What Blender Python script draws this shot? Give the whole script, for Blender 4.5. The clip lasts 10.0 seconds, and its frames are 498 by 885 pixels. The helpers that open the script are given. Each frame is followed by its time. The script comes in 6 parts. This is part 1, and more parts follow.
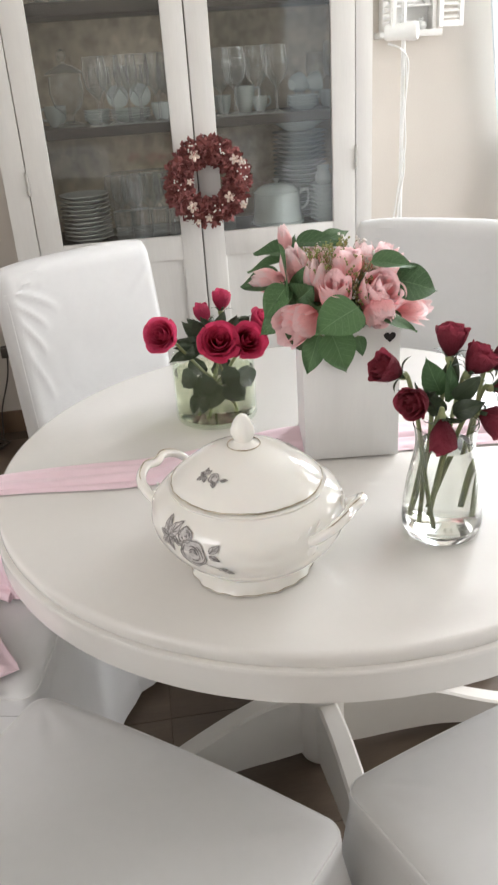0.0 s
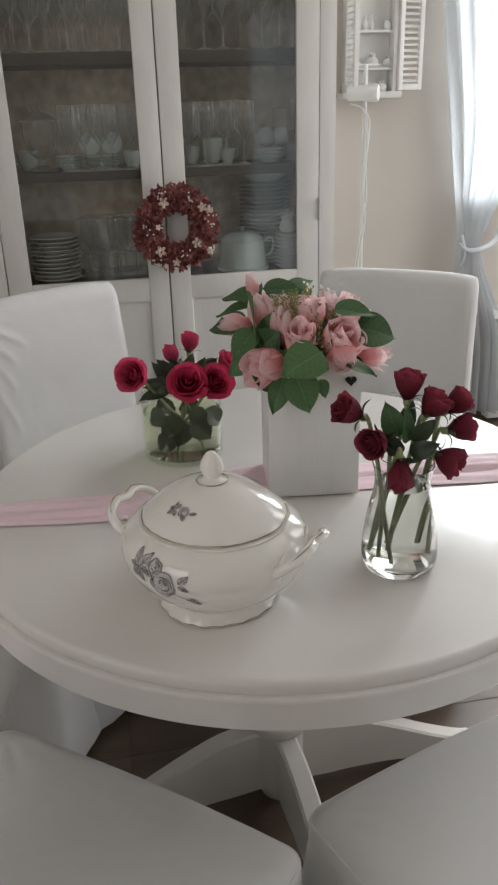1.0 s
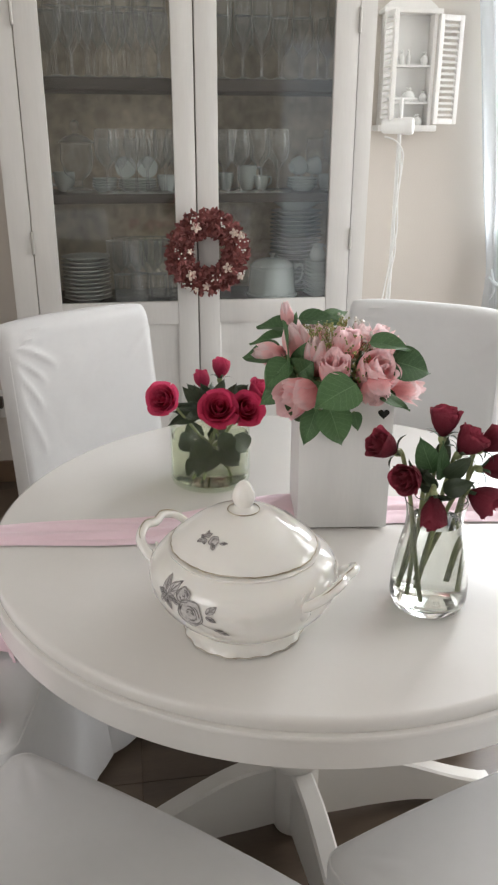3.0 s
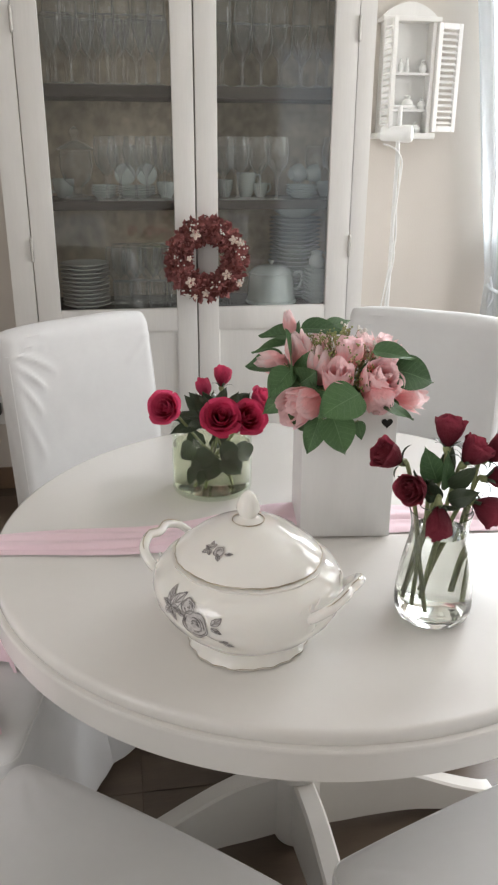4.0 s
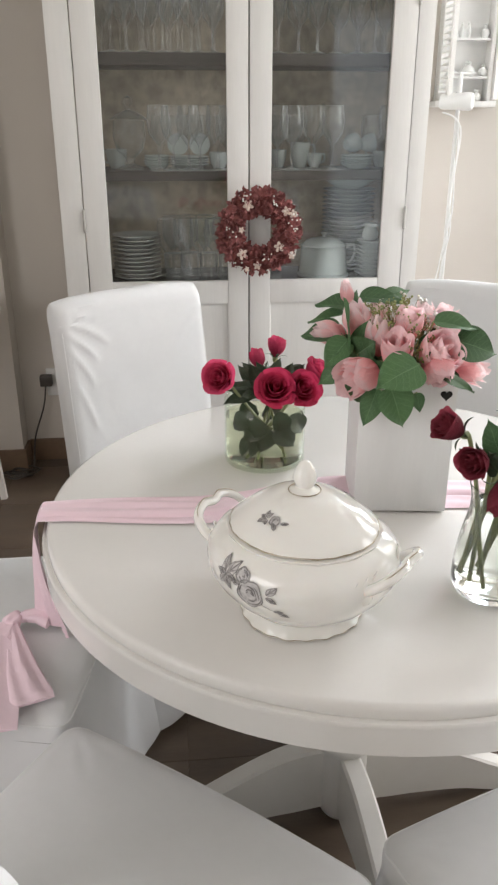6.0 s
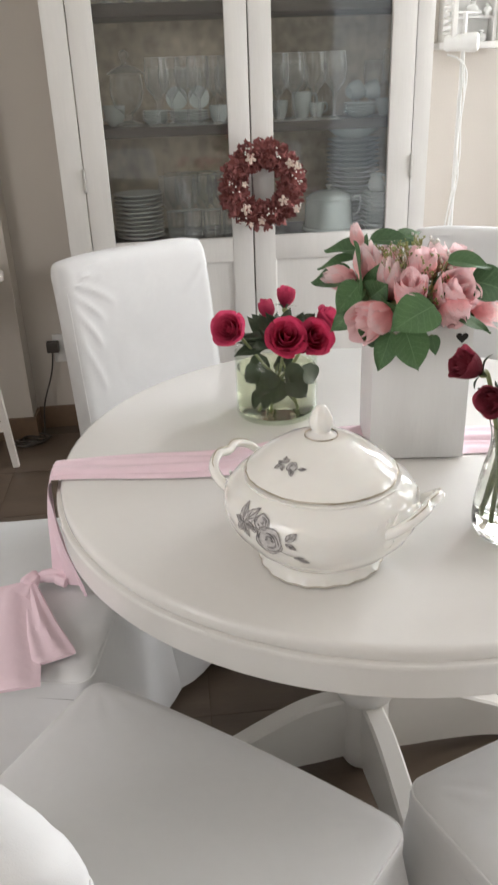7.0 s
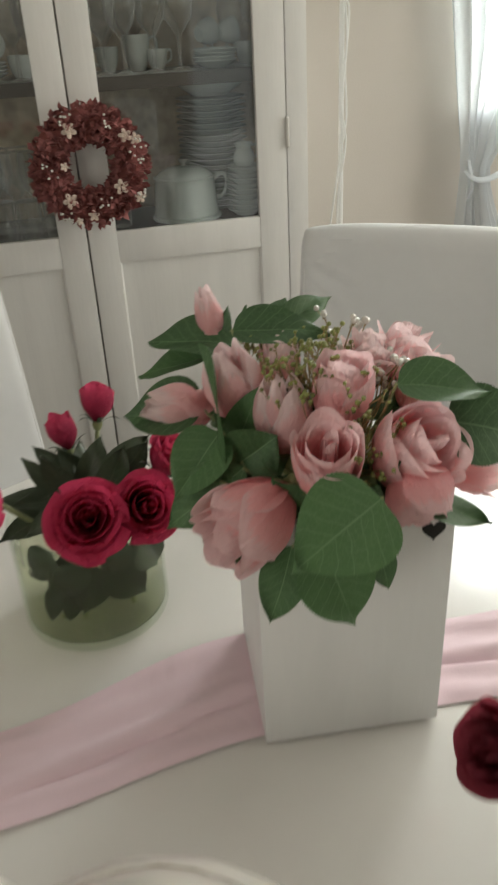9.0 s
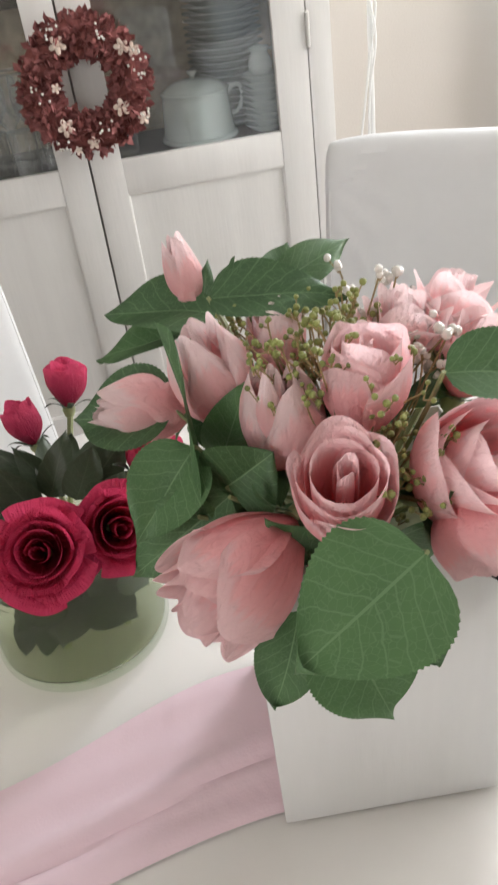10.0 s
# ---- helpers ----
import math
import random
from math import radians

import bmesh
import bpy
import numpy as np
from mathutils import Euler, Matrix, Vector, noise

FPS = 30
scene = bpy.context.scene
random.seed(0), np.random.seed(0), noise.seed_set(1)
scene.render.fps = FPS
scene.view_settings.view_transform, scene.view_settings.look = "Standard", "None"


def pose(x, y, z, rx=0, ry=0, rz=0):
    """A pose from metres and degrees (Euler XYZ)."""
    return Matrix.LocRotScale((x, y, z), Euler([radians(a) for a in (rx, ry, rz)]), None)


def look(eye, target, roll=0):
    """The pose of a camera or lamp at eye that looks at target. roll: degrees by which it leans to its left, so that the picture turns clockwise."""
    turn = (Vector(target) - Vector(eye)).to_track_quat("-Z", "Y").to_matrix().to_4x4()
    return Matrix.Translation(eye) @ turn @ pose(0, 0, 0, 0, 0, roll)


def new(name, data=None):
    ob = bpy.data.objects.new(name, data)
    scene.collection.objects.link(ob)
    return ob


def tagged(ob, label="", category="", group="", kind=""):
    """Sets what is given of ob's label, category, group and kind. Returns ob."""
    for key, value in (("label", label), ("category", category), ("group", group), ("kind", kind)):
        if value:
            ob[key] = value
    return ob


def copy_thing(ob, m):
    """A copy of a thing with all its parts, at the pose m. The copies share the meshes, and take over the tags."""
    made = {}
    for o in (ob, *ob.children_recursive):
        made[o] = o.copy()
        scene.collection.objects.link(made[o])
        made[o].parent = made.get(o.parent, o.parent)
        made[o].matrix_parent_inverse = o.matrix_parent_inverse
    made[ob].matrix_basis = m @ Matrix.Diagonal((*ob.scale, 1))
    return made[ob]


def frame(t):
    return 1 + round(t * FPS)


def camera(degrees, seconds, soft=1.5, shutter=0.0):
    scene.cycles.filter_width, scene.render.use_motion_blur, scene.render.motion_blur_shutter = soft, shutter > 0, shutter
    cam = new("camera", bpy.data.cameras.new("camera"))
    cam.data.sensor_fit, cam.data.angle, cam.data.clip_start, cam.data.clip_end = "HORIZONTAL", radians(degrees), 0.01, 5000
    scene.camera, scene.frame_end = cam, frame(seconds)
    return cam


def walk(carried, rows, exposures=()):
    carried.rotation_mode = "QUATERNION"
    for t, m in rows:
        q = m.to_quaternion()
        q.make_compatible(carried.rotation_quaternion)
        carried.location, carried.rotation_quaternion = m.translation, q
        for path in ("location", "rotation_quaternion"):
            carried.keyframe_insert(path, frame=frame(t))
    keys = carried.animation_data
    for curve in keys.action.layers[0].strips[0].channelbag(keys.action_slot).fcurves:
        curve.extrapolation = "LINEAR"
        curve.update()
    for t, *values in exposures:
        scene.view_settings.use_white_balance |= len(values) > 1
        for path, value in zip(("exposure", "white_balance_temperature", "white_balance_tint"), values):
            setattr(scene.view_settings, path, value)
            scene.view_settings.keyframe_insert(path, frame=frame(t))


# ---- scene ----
cam = camera(35.4, 10.0, soft=2.3, shutter=0.4)
PATH = [
    (0, (-0.236, -1.151, 1.337), (-0.028, 0.635, 0.46), -4.0),
    (0.5, (-0.249, -1.177, 1.35), (0.012, 0.629, 0.531), -2.0),
    (1, (-0.253, -1.194, 1.352), (0.068, 0.617, 0.567), -1.7),
    (1.5, (-0.29, -1.188, 1.353), (-0.08, 0.645, 0.581), -1.3),
    (2, (-0.285, -1.178, 1.352), (-0.113, 0.652, 0.563), -0.7),
    (2.5, (-0.271, -1.182, 1.356), (-0.012, 0.65, 0.598), -0.2),
    (4, (-0.284, -1.174, 1.363), (0.012, 0.669, 0.645), 0.3),
    (4.5, (-0.286, -1.164, 1.367), (-0.006, 0.68, 0.645), -0.0),
    (5, (-0.292, -1.159, 1.356), (-0.064, 0.682, 0.609), 0.0),
    (5.5, (-0.295, -1.162, 1.351), (-0.093, 0.675, 0.588), 0.7),
    (7, (-0.306, -1.154, 1.317), (-0.152, 0.65, 0.467), -2.2),
    (7.5, (-0.211, -1.014, 1.298), (0.015, 0.723, 0.333), -2.1),
    (8, (-0.141, -0.838, 1.316), (-0.054, 0.927, 0.379), -2.4),
    (8.5, (-0.149, -0.665, 1.302), (0.016, 1.087, 0.352), -2.4),
    (9, (-0.122, -0.483, 1.29), (0.285, 1.224, 0.331), -3.1),
    (9.5, (-0.046, -0.367, 1.268), (0.255, 1.332, 0.258), -7.0),
    (10, (-0.049, -0.324, 1.248), (0.211, 1.318, 0.137), -8.0),
]
walk(cam, [(t, look(eye, target, roll)) for t, eye, target, roll in PATH],
     exposures=[(0.0, 0.55, 6530, 12), (0.5, 0.20, 6530, 12), (1.0, -0.42, 6580, 12), (1.5, 0.56, 6530, 12), (2.0, 0.53, 6480, 12), (2.5, 0.15, 6530, 12), (4.0, 0.23, 6530, 12),
                (4.5, 0.19, 6530, 12), (5.0, 0.45, 6480, 12), (5.5, 0.45, 6480, 12), (7.0, 0.43, 6530, 12), (7.5, 0.38, 6530, 12), (8.0, 0.32, 6580, 12), (8.5, 0.25, 6380, 12),
                (9.0, -0.30, 7080, 6), (9.5, 0.48, 6630, 12), (10.0, 0.50, 6580, 12)])

# ---------------------------------------------------------------- light
world = bpy.data.worlds.new("world")
scene.world = world
world.use_nodes = True
sky = world.node_tree.nodes.new("ShaderNodeTexSky")
sky.sky_type, sky.sun_disc = "NISHITA", False
sky.sun_elevation, sky.sun_rotation = radians(40), radians(-60)
world.node_tree.nodes["Background"].inputs["Strength"].default_value = 0.1
world.node_tree.links.new(sky.outputs[0], world.node_tree.nodes["Background"].inputs["Color"])


def window_light(name, m, w, h, watts, colour):
    lamp = bpy.data.lights.new(name, "AREA")
    lamp.shape, lamp.size, lamp.size_y, lamp.energy, lamp.color = "RECTANGLE", w, h, watts, colour
    ob = new(name, lamp)
    ob.matrix_world = m
    return ob


window_light("window_daylight", look((1.77, 2.02, 1.64), (1.0, -1.0, 0.7)), 0.9, 1.15, 68, (0.89, 0.95, 1.0))
# fill lamps in two unseen side windows, added to brighten chairs and flowers
window_light("east_fill_daylight", look((2.66, 0.65, 1.62), (0.0, 0.5, 0.9)), 1.9, 1.3, 40, (1.0, 0.985, 0.96))
window_light("west_fill_daylight", look((-2.26, -1.7, 1.62), (0.0, -0.3, 0.8)), 1.3, 1.3, 19, (1.0, 0.965, 0.93))

# ---------------------------------------------------------------- materials


def mat(name, colour, rough=0.5, metal=0.0, vary=0.06, scale=8.0, bump=0.0, bscale=60.0, spec=0.5, colour2=None, detail=4.0,
        stretch=(1, 1, 1), sheen=0.0, coat=0.0, sss=0.0, rvary=0.0):
    """A surface with two scales of variation in colour, roughness and relief."""
    m = bpy.data.materials.new(name)
    m.use_nodes = True
    nt = m.node_tree
    b = nt.nodes["Principled BSDF"]
    tc = nt.nodes.new("ShaderNodeTexCoord")
    mp = nt.nodes.new("ShaderNodeMapping")
    mp.inputs["Scale"].default_value = stretch
    nt.links.new(tc.outputs["Object"], mp.inputs["Vector"])
    n1 = nt.nodes.new("ShaderNodeTexNoise")
    n1.inputs["Scale"].default_value, n1.inputs["Detail"].default_value = scale, detail
    n2 = nt.nodes.new("ShaderNodeTexNoise")
    n2.inputs["Scale"].default_value, n2.inputs["Detail"].default_value = bscale, 6.0
    for n in (n1, n2):
        nt.links.new(mp.outputs[0], n.inputs["Vector"])
    add = nt.nodes.new("ShaderNodeMath")
    add.operation = "MULTIPLY_ADD"
    add.inputs[1].default_value = 0.3
    nt.links.new(n2.outputs[0], add.inputs[0])
    nt.links.new(n1.outputs[0], add.inputs[2])
    ramp = nt.nodes.new("ShaderNodeValToRGB")
    c1 = [max(0, c * (1 - vary)) for c in colour]
    c2 = list(colour2) if colour2 else [min(1, c * (1 + vary)) for c in colour]
    ramp.color_ramp.elements[0].position, ramp.color_ramp.elements[1].position = 0.4, 0.9
    ramp.color_ramp.elements[0].color, ramp.color_ramp.elements[1].color = (*c1, 1), (*c2, 1)
    nt.links.new(add.outputs[0], ramp.inputs[0])
    nt.links.new(ramp.outputs[0], b.inputs["Base Color"])
    b.inputs["Roughness"].default_value, b.inputs["Metallic"].default_value = rough, metal
    b.inputs["Specular IOR Level"].default_value = spec
    if rvary:
        rr = nt.nodes.new("ShaderNodeMath")
        rr.operation = "MULTIPLY_ADD"
        rr.inputs[1].default_value, rr.inputs[2].default_value = rvary, rough - rvary / 2
        nt.links.new(n1.outputs[0], rr.inputs[0])
        nt.links.new(rr.outputs[0], b.inputs["Roughness"])
    if sheen:
        b.inputs["Sheen Weight"].default_value = sheen
    if coat:
        b.inputs["Coat Weight"].default_value, b.inputs["Coat Roughness"].default_value = coat, 0.08
    if sss:
        b.inputs["Subsurface Weight"].default_value = sss
        b.inputs["Subsurface Radius"].default_value = (0.004, 0.003, 0.002)
    if bump:
        bp = nt.nodes.new("ShaderNodeBump")
        bp.inputs["Strength"].default_value, bp.inputs["Distance"].default_value = bump, 0.004
        nt.links.new(n2.outputs[0], bp.inputs["Height"])
        nt.links.new(bp.outputs[0], b.inputs["Normal"])
    return m


def fabric(name, colour, weave=900.0, wrinkle=0.06, rough=0.9):
    """Woven cloth: a fine weave and soft creases."""
    m = mat(name, colour, rough, vary=0.035, scale=5.0, sheen=0.15, spec=0.2)
    nt = m.node_tree
    tc = nt.nodes["Texture Coordinate"]
    w = nt.nodes.new("ShaderNodeTexNoise")
    w.inputs["Scale"].default_value = weave
    cr = nt.nodes.new("ShaderNodeTexNoise")
    cr.inputs["Scale"].default_value, cr.inputs["Detail"].default_value, cr.inputs["Distortion"].default_value = 7.0, 3.0, 1.2
    for n in (w, cr):
        nt.links.new(tc.outputs["Object"], n.inputs["Vector"])
    b1, b2 = nt.nodes.new("ShaderNodeBump"), nt.nodes.new("ShaderNodeBump")
    b1.inputs["Strength"].default_value, b1.inputs["Distance"].default_value = wrinkle, 0.02
    b2.inputs["Strength"].default_value, b2.inputs["Distance"].default_value = 0.25, 0.0008
    nt.links.new(cr.outputs[0], b1.inputs["Height"])
    nt.links.new(w.outputs[0], b2.inputs["Height"])
    nt.links.new(b1.outputs[0], b2.inputs["Normal"])
    nt.links.new(b2.outputs[0], nt.nodes["Principled BSDF"].inputs["Normal"])
    return m


def thin_glass(name, tint=(0.93, 0.96, 0.95), base=0.05, edge=0.5, power=3.0, rough=0.03):
    """A thin clear sheet: what is behind shows through, and it mirrors more at a slant."""
    m = bpy.data.materials.new(name)
    m.use_nodes = True
    nt = m.node_tree
    nt.nodes.remove(nt.nodes["Principled BSDF"])
    tr, gl, mx, lw, pw, ma = (nt.nodes.new("ShaderNode" + k) for k in ("BsdfTransparent", "BsdfGlossy", "MixShader", "LayerWeight", "Math", "Math"))
    tr.inputs[0].default_value = (*tint, 1)
    gl.inputs["Roughness"].default_value = rough
    lw.inputs["Blend"].default_value = 0.5
    pw.operation, ma.operation = "POWER", "MULTIPLY_ADD"
    pw.inputs[1].default_value = power
    ma.inputs[1].default_value, ma.inputs[2].default_value = edge, base
    nt.links.new(lw.outputs["Facing"], pw.inputs[0])
    nt.links.new(pw.outputs[0], ma.inputs[0])
    nt.links.new(ma.outputs[0], mx.inputs[0])
    nt.links.new(tr.outputs[0], mx.inputs[1])
    nt.links.new(gl.outputs[0], mx.inputs[2])
    nt.links.new(mx.outputs[0], nt.nodes["Material Output"].inputs["Surface"])
    return m


def solid_glass(name, colour, ior, rough=0.0):
    m = bpy.data.materials.new(name)
    m.use_nodes = True
    b = m.node_tree.nodes["Principled BSDF"]
    b.inputs["Base Color"].default_value = (*colour, 1)
    b.inputs["Transmission Weight"].default_value, b.inputs["IOR"].default_value = 1.0, ior
    b.inputs["Roughness"].default_value = rough
    return m


def leaf_mat(name, dark, light, vein, rough=0.45):
    """Leaf with a midrib and side veins along its own length, mottled green."""
    m = bpy.data.materials.new(name)
    m.use_nodes = True
    nt = m.node_tree
    b = nt.nodes["Principled BSDF"]
    L = nt.links.new

    def math_(op, a, bb=None, c=None):
        n = nt.nodes.new("ShaderNodeMath")
        n.operation = op
        for i, v in enumerate((a, bb, c)):
            if v is None:
                continue
            if isinstance(v, (int, float)):
                n.inputs[i].default_value = v
            else:
                L(v, n.inputs[i])
        return n.outputs[0]

    uv = nt.nodes.new("ShaderNodeUVMap")
    sp = nt.nodes.new("ShaderNodeSeparateXYZ")
    L(uv.outputs[0], sp.inputs[0])
    side = math_("ABSOLUTE", math_("SUBTRACT", sp.outputs[1], 0.5))
    mid = math_("MULTIPLY", math_("LESS_THAN", side, 0.011), 0.7)
    wob = nt.nodes.new("ShaderNodeTexNoise")
    wob.inputs["Scale"].default_value = 5.0
    L(uv.outputs[0], wob.inputs["Vector"])
    ph = math_("ADD", math_("MULTIPLY", math_("SUBTRACT", sp.outputs[0], math_("MULTIPLY", side, 0.55)), 46.0), math_("MULTIPLY", wob.outputs[0], 4.0))
    rib = math_("GREATER_THAN", math_("SINE", ph), 0.965)
    vo = nt.nodes.new("ShaderNodeTexVoronoi")
    vo.feature = "DISTANCE_TO_EDGE"
    vo.inputs["Scale"].default_value = 17.0
    L(uv.outputs[0], vo.inputs["Vector"])
    net = math_("MULTIPLY", math_("LESS_THAN", vo.outputs["Distance"], 0.030), 0.30)
    veins = math_("MAXIMUM", math_("MAXIMUM", mid, math_("MULTIPLY", rib, 0.42)), net)
    nz = nt.nodes.new("ShaderNodeTexNoise")
    nz.inputs["Scale"].default_value, nz.inputs["Detail"].default_value = 3.0, 5.0
    L(uv.outputs[0], nz.inputs["Vector"])
    oi = nt.nodes.new("ShaderNodeObjectInfo")
    mixv = math_("MULTIPLY_ADD", oi.outputs["Random"], 0.5, math_("MULTIPLY", nz.outputs[0], 0.6))
    m1, m2 = nt.nodes.new("ShaderNodeMix"), nt.nodes.new("ShaderNodeMix")
    m1.data_type = m2.data_type = "RGBA"
    L(mixv, m1.inputs[0])
    m1.inputs[6].default_value, m1.inputs[7].default_value = (*dark, 1), (*light, 1)
    L(veins, m2.inputs[0])
    L(m1.outputs[2], m2.inputs[6])
    m2.inputs[7].default_value = (*vein, 1)
    L(m2.outputs[2], b.inputs["Base Color"])
    b.inputs["Roughness"].default_value = rough
    bp = nt.nodes.new("ShaderNodeBump")
    bp.invert = True
    bp.inputs["Strength"].default_value, bp.inputs["Distance"].default_value = 0.5, 0.001
    L(veins, bp.inputs["Height"])
    L(bp.outputs[0], b.inputs["Normal"])
    return m


def petal_mat(name, base, edge, rough=0.6, streak=26.0):
    """Petal: colour goes from the foot (u=0) to the rim, with faint lengthwise streaks."""
    m = bpy.data.materials.new(name)
    m.use_nodes = True
    nt = m.node_tree
    b = nt.nodes["Principled BSDF"]
    L = nt.links.new
    uv = nt.nodes.new("ShaderNodeUVMap")
    sp = nt.nodes.new("ShaderNodeSeparateXYZ")
    L(uv.outputs[0], sp.inputs[0])
    mp = nt.nodes.new("ShaderNodeMapping")
    mp.inputs["Scale"].default_value = (2.0, streak, 1.0)
    L(uv.outputs[0], mp.inputs["Vector"])
    nz = nt.nodes.new("ShaderNodeTexNoise")
    nz.inputs["Scale"].default_value, nz.inputs["Detail"].default_value = 1.0, 4.0
    L(mp.outputs[0], nz.inputs["Vector"])
    ma = nt.nodes.new("ShaderNodeMath")
    ma.operation = "MULTIPLY_ADD"
    ma.inputs[1].default_value = 0.35
    L(nz.outputs[0], ma.inputs[0])
    L(sp.outputs[0], ma.inputs[2])
    rp = nt.nodes.new("ShaderNodeValToRGB")
    rp.color_ramp.elements[0].position, rp.color_ramp.elements[1].position = 0.15, 0.90
    rp.color_ramp.elements[0].color, rp.color_ramp.elements[1].color = (*base, 1), (*edge, 1)
    L(ma.outputs[0], rp.inputs[0])
    rim = rp.color_ramp.elements.new(1.0)
    rim.color = (*[min(0.95, c * 1.12 + 0.02 * edge[0]) for c in edge], 1)
    L(rp.outputs[0], b.inputs["Base Color"])
    tl, mx = nt.nodes.new("ShaderNodeBsdfTranslucent"), nt.nodes.new("ShaderNodeMixShader")
    L(rp.outputs[0], tl.inputs["Color"])
    mx.inputs[0].default_value = 0.47
    L(b.outputs[0], mx.inputs[1])
    L(tl.outputs[0], mx.inputs[2])
    L(mx.outputs[0], nt.nodes["Material Output"].inputs["Surface"])
    b.inputs["Roughness"].default_value = rough
    b.inputs["Sheen Weight"].default_value = 0.03
    b.inputs["Specular IOR Level"].default_value = 0.2
    bp = nt.nodes.new("ShaderNodeBump")
    # fine crinkles of the cloth or petal skin over soft dents
    cr = nt.nodes.new("ShaderNodeTexNoise")
    cr.inputs["Scale"].default_value, cr.inputs["Detail"].default_value, cr.inputs["Distortion"].default_value = 9.0, 6.0, 0.6
    L(uv.outputs[0], cr.inputs["Vector"])
    mix = nt.nodes.new("ShaderNodeMath")
    mix.operation = "MULTIPLY_ADD"
    mix.inputs[1].default_value = 1.6
    L(cr.outputs[0], mix.inputs[0])
    L(nz.outputs[0], mix.inputs[2])
    bp.inputs["Strength"].default_value, bp.inputs["Distance"].default_value = 0.75, 0.0020
    L(mix.outputs[0], bp.inputs["Height"])
    L(bp.outputs[0], tl.inputs["Normal"])
    L(bp.outputs[0], b.inputs["Normal"])
    return m


M_WALL = mat("wall_paint", (0.64, 0.595, 0.54), 0.9, vary=0.03, scale=2.0, bump=0.15, bscale=180)
M_CEIL = mat("ceiling_paint", (0.82, 0.81, 0.78), 0.95, vary=0.02)
M_TILE = mat("brown_floor_tile", (0.130, 0.096, 0.070), 0.42, vary=0.2, scale=3.0, bump=0.08, bscale=40, stretch=(1, 6, 1), rvary=0.2)
M_GROUT = mat("floor_grout", (0.125, 0.095, 0.07), 0.95, vary=0.1)
M_SKIRT = mat("brown_skirting_tile", (0.19, 0.125, 0.08), 0.4, vary=0.2, scale=6)
M_CAB = mat("aged_white_paint", (0.76, 0.75, 0.72), 0.5, vary=0.04, scale=3.0, bump=0.10, bscale=25, stretch=(6, 6, 0.6), colour2=(0.80, 0.79, 0.76))
M_CABIN = mat("cabinet_lining", (0.60, 0.52, 0.41), 0.85, vary=0.30, scale=24.0, stretch=(1.2, 1.2, 1.0), bump=0.1, bscale=30)
M_SHELF = mat("dark_shelf_wood", (0.055, 0.044, 0.036), 0.6, vary=0.2, scale=3, stretch=(1, 8, 8))
# greyer than the cabinet paint: the door gap's shade is in the colour
M_GAP = mat("door_gap_shade", (0.30, 0.285, 0.265), 0.9)
# grey tint puts the dimness of the cabinet inside into the glass
M_PANE = thin_glass("dimming_pane_glass", (0.87, 0.885, 0.88), 0.06, 0.4)
M_STEMGLASS = thin_glass("whitened_stemware_glass", (0.985, 0.99, 0.99), 0.10, 1.0, 2.2, 0.03)
# white diffuse mixed into the gloss paints brighter highlights on the clear glass
_n = M_STEMGLASS.node_tree
_d, _m = _n.nodes.new("ShaderNodeBsdfDiffuse"), _n.nodes.new("ShaderNodeMixShader")
_d.inputs[0].default_value = (0.86, 0.89, 0.89, 1)
_m.inputs[0].default_value = 0.36
_n.links.new(_n.nodes["Glossy BSDF"].outputs[0], _m.inputs[1])
_n.links.new(_d.outputs[0], _m.inputs[2])
_n.links.new(_m.outputs[0], _n.nodes["Mix Shader"].inputs[2])
M_CHINA = mat("white_china", (0.78, 0.79, 0.77), 0.15, vary=0.02, coat=0.3)
M_CREAM = mat("cream_porcelain", (0.87, 0.85, 0.80), 0.14, vary=0.015, scale=4, coat=0.35, sss=0.08, bump=0.05, bscale=70)
M_GOLD = mat("worn_gilding", (0.48, 0.38, 0.23), 0.45, 0.6, vary=0.45, scale=60, colour2=(0.62, 0.56, 0.46))
M_PRINT = mat("grey_print", (0.17, 0.158, 0.162), 0.35, vary=0.5, scale=200, colour2=(0.42, 0.39, 0.37))
M_PRINTL = mat("light_grey_print", (0.60, 0.575, 0.56), 0.35, vary=0.3, scale=160)
M_TABLE = mat("white_lacquer", (0.81, 0.79, 0.755), 0.21, vary=0.02, scale=3, bump=0.03, bscale=90, coat=0.45, rvary=0.1)
# table lacquer made darker: the shade under the table is in the colour
M_LEGS_SHADED = mat("shaded_lacquer_pedestal", (0.66, 0.635, 0.59), 0.4, vary=0.03, scale=5)
M_COVER = fabric("white_cotton_cover", (0.725, 0.725, 0.72))
M_PIPING = mat("cover_seam", (0.78, 0.78, 0.77), 0.9)
M_PINK = fabric("pink_satin_cloth", (0.86, 0.665, 0.72), 500, 0.22, 0.6)
M_BOX = mat("white_painted_wood", (0.77, 0.765, 0.755), 0.5, vary=0.03, scale=5, bump=0.06, bscale=40, stretch=(5, 5, 0.7))
M_DARK = mat("hole_shade_dark", (0.02, 0.018, 0.016), 0.9)
M_VGLASS = solid_glass("clear_vase_glass", (0.985, 0.995, 0.985), 1.45)
M_JARGLASS = thin_glass("greenish_jar_glass", (0.94, 0.965, 0.93), 0.02, 0.30, 4.0, 0.02)
M_WATER = solid_glass("water", (0.90, 0.92, 0.875), 1.2)
M_MURKY = solid_glass("murky_water", (0.74, 0.725, 0.62), 1.06)
M_LEAF = leaf_mat("rose_leaf_green", (0.024, 0.066, 0.025), (0.085, 0.185, 0.062), (0.16, 0.27, 0.13), 0.55)
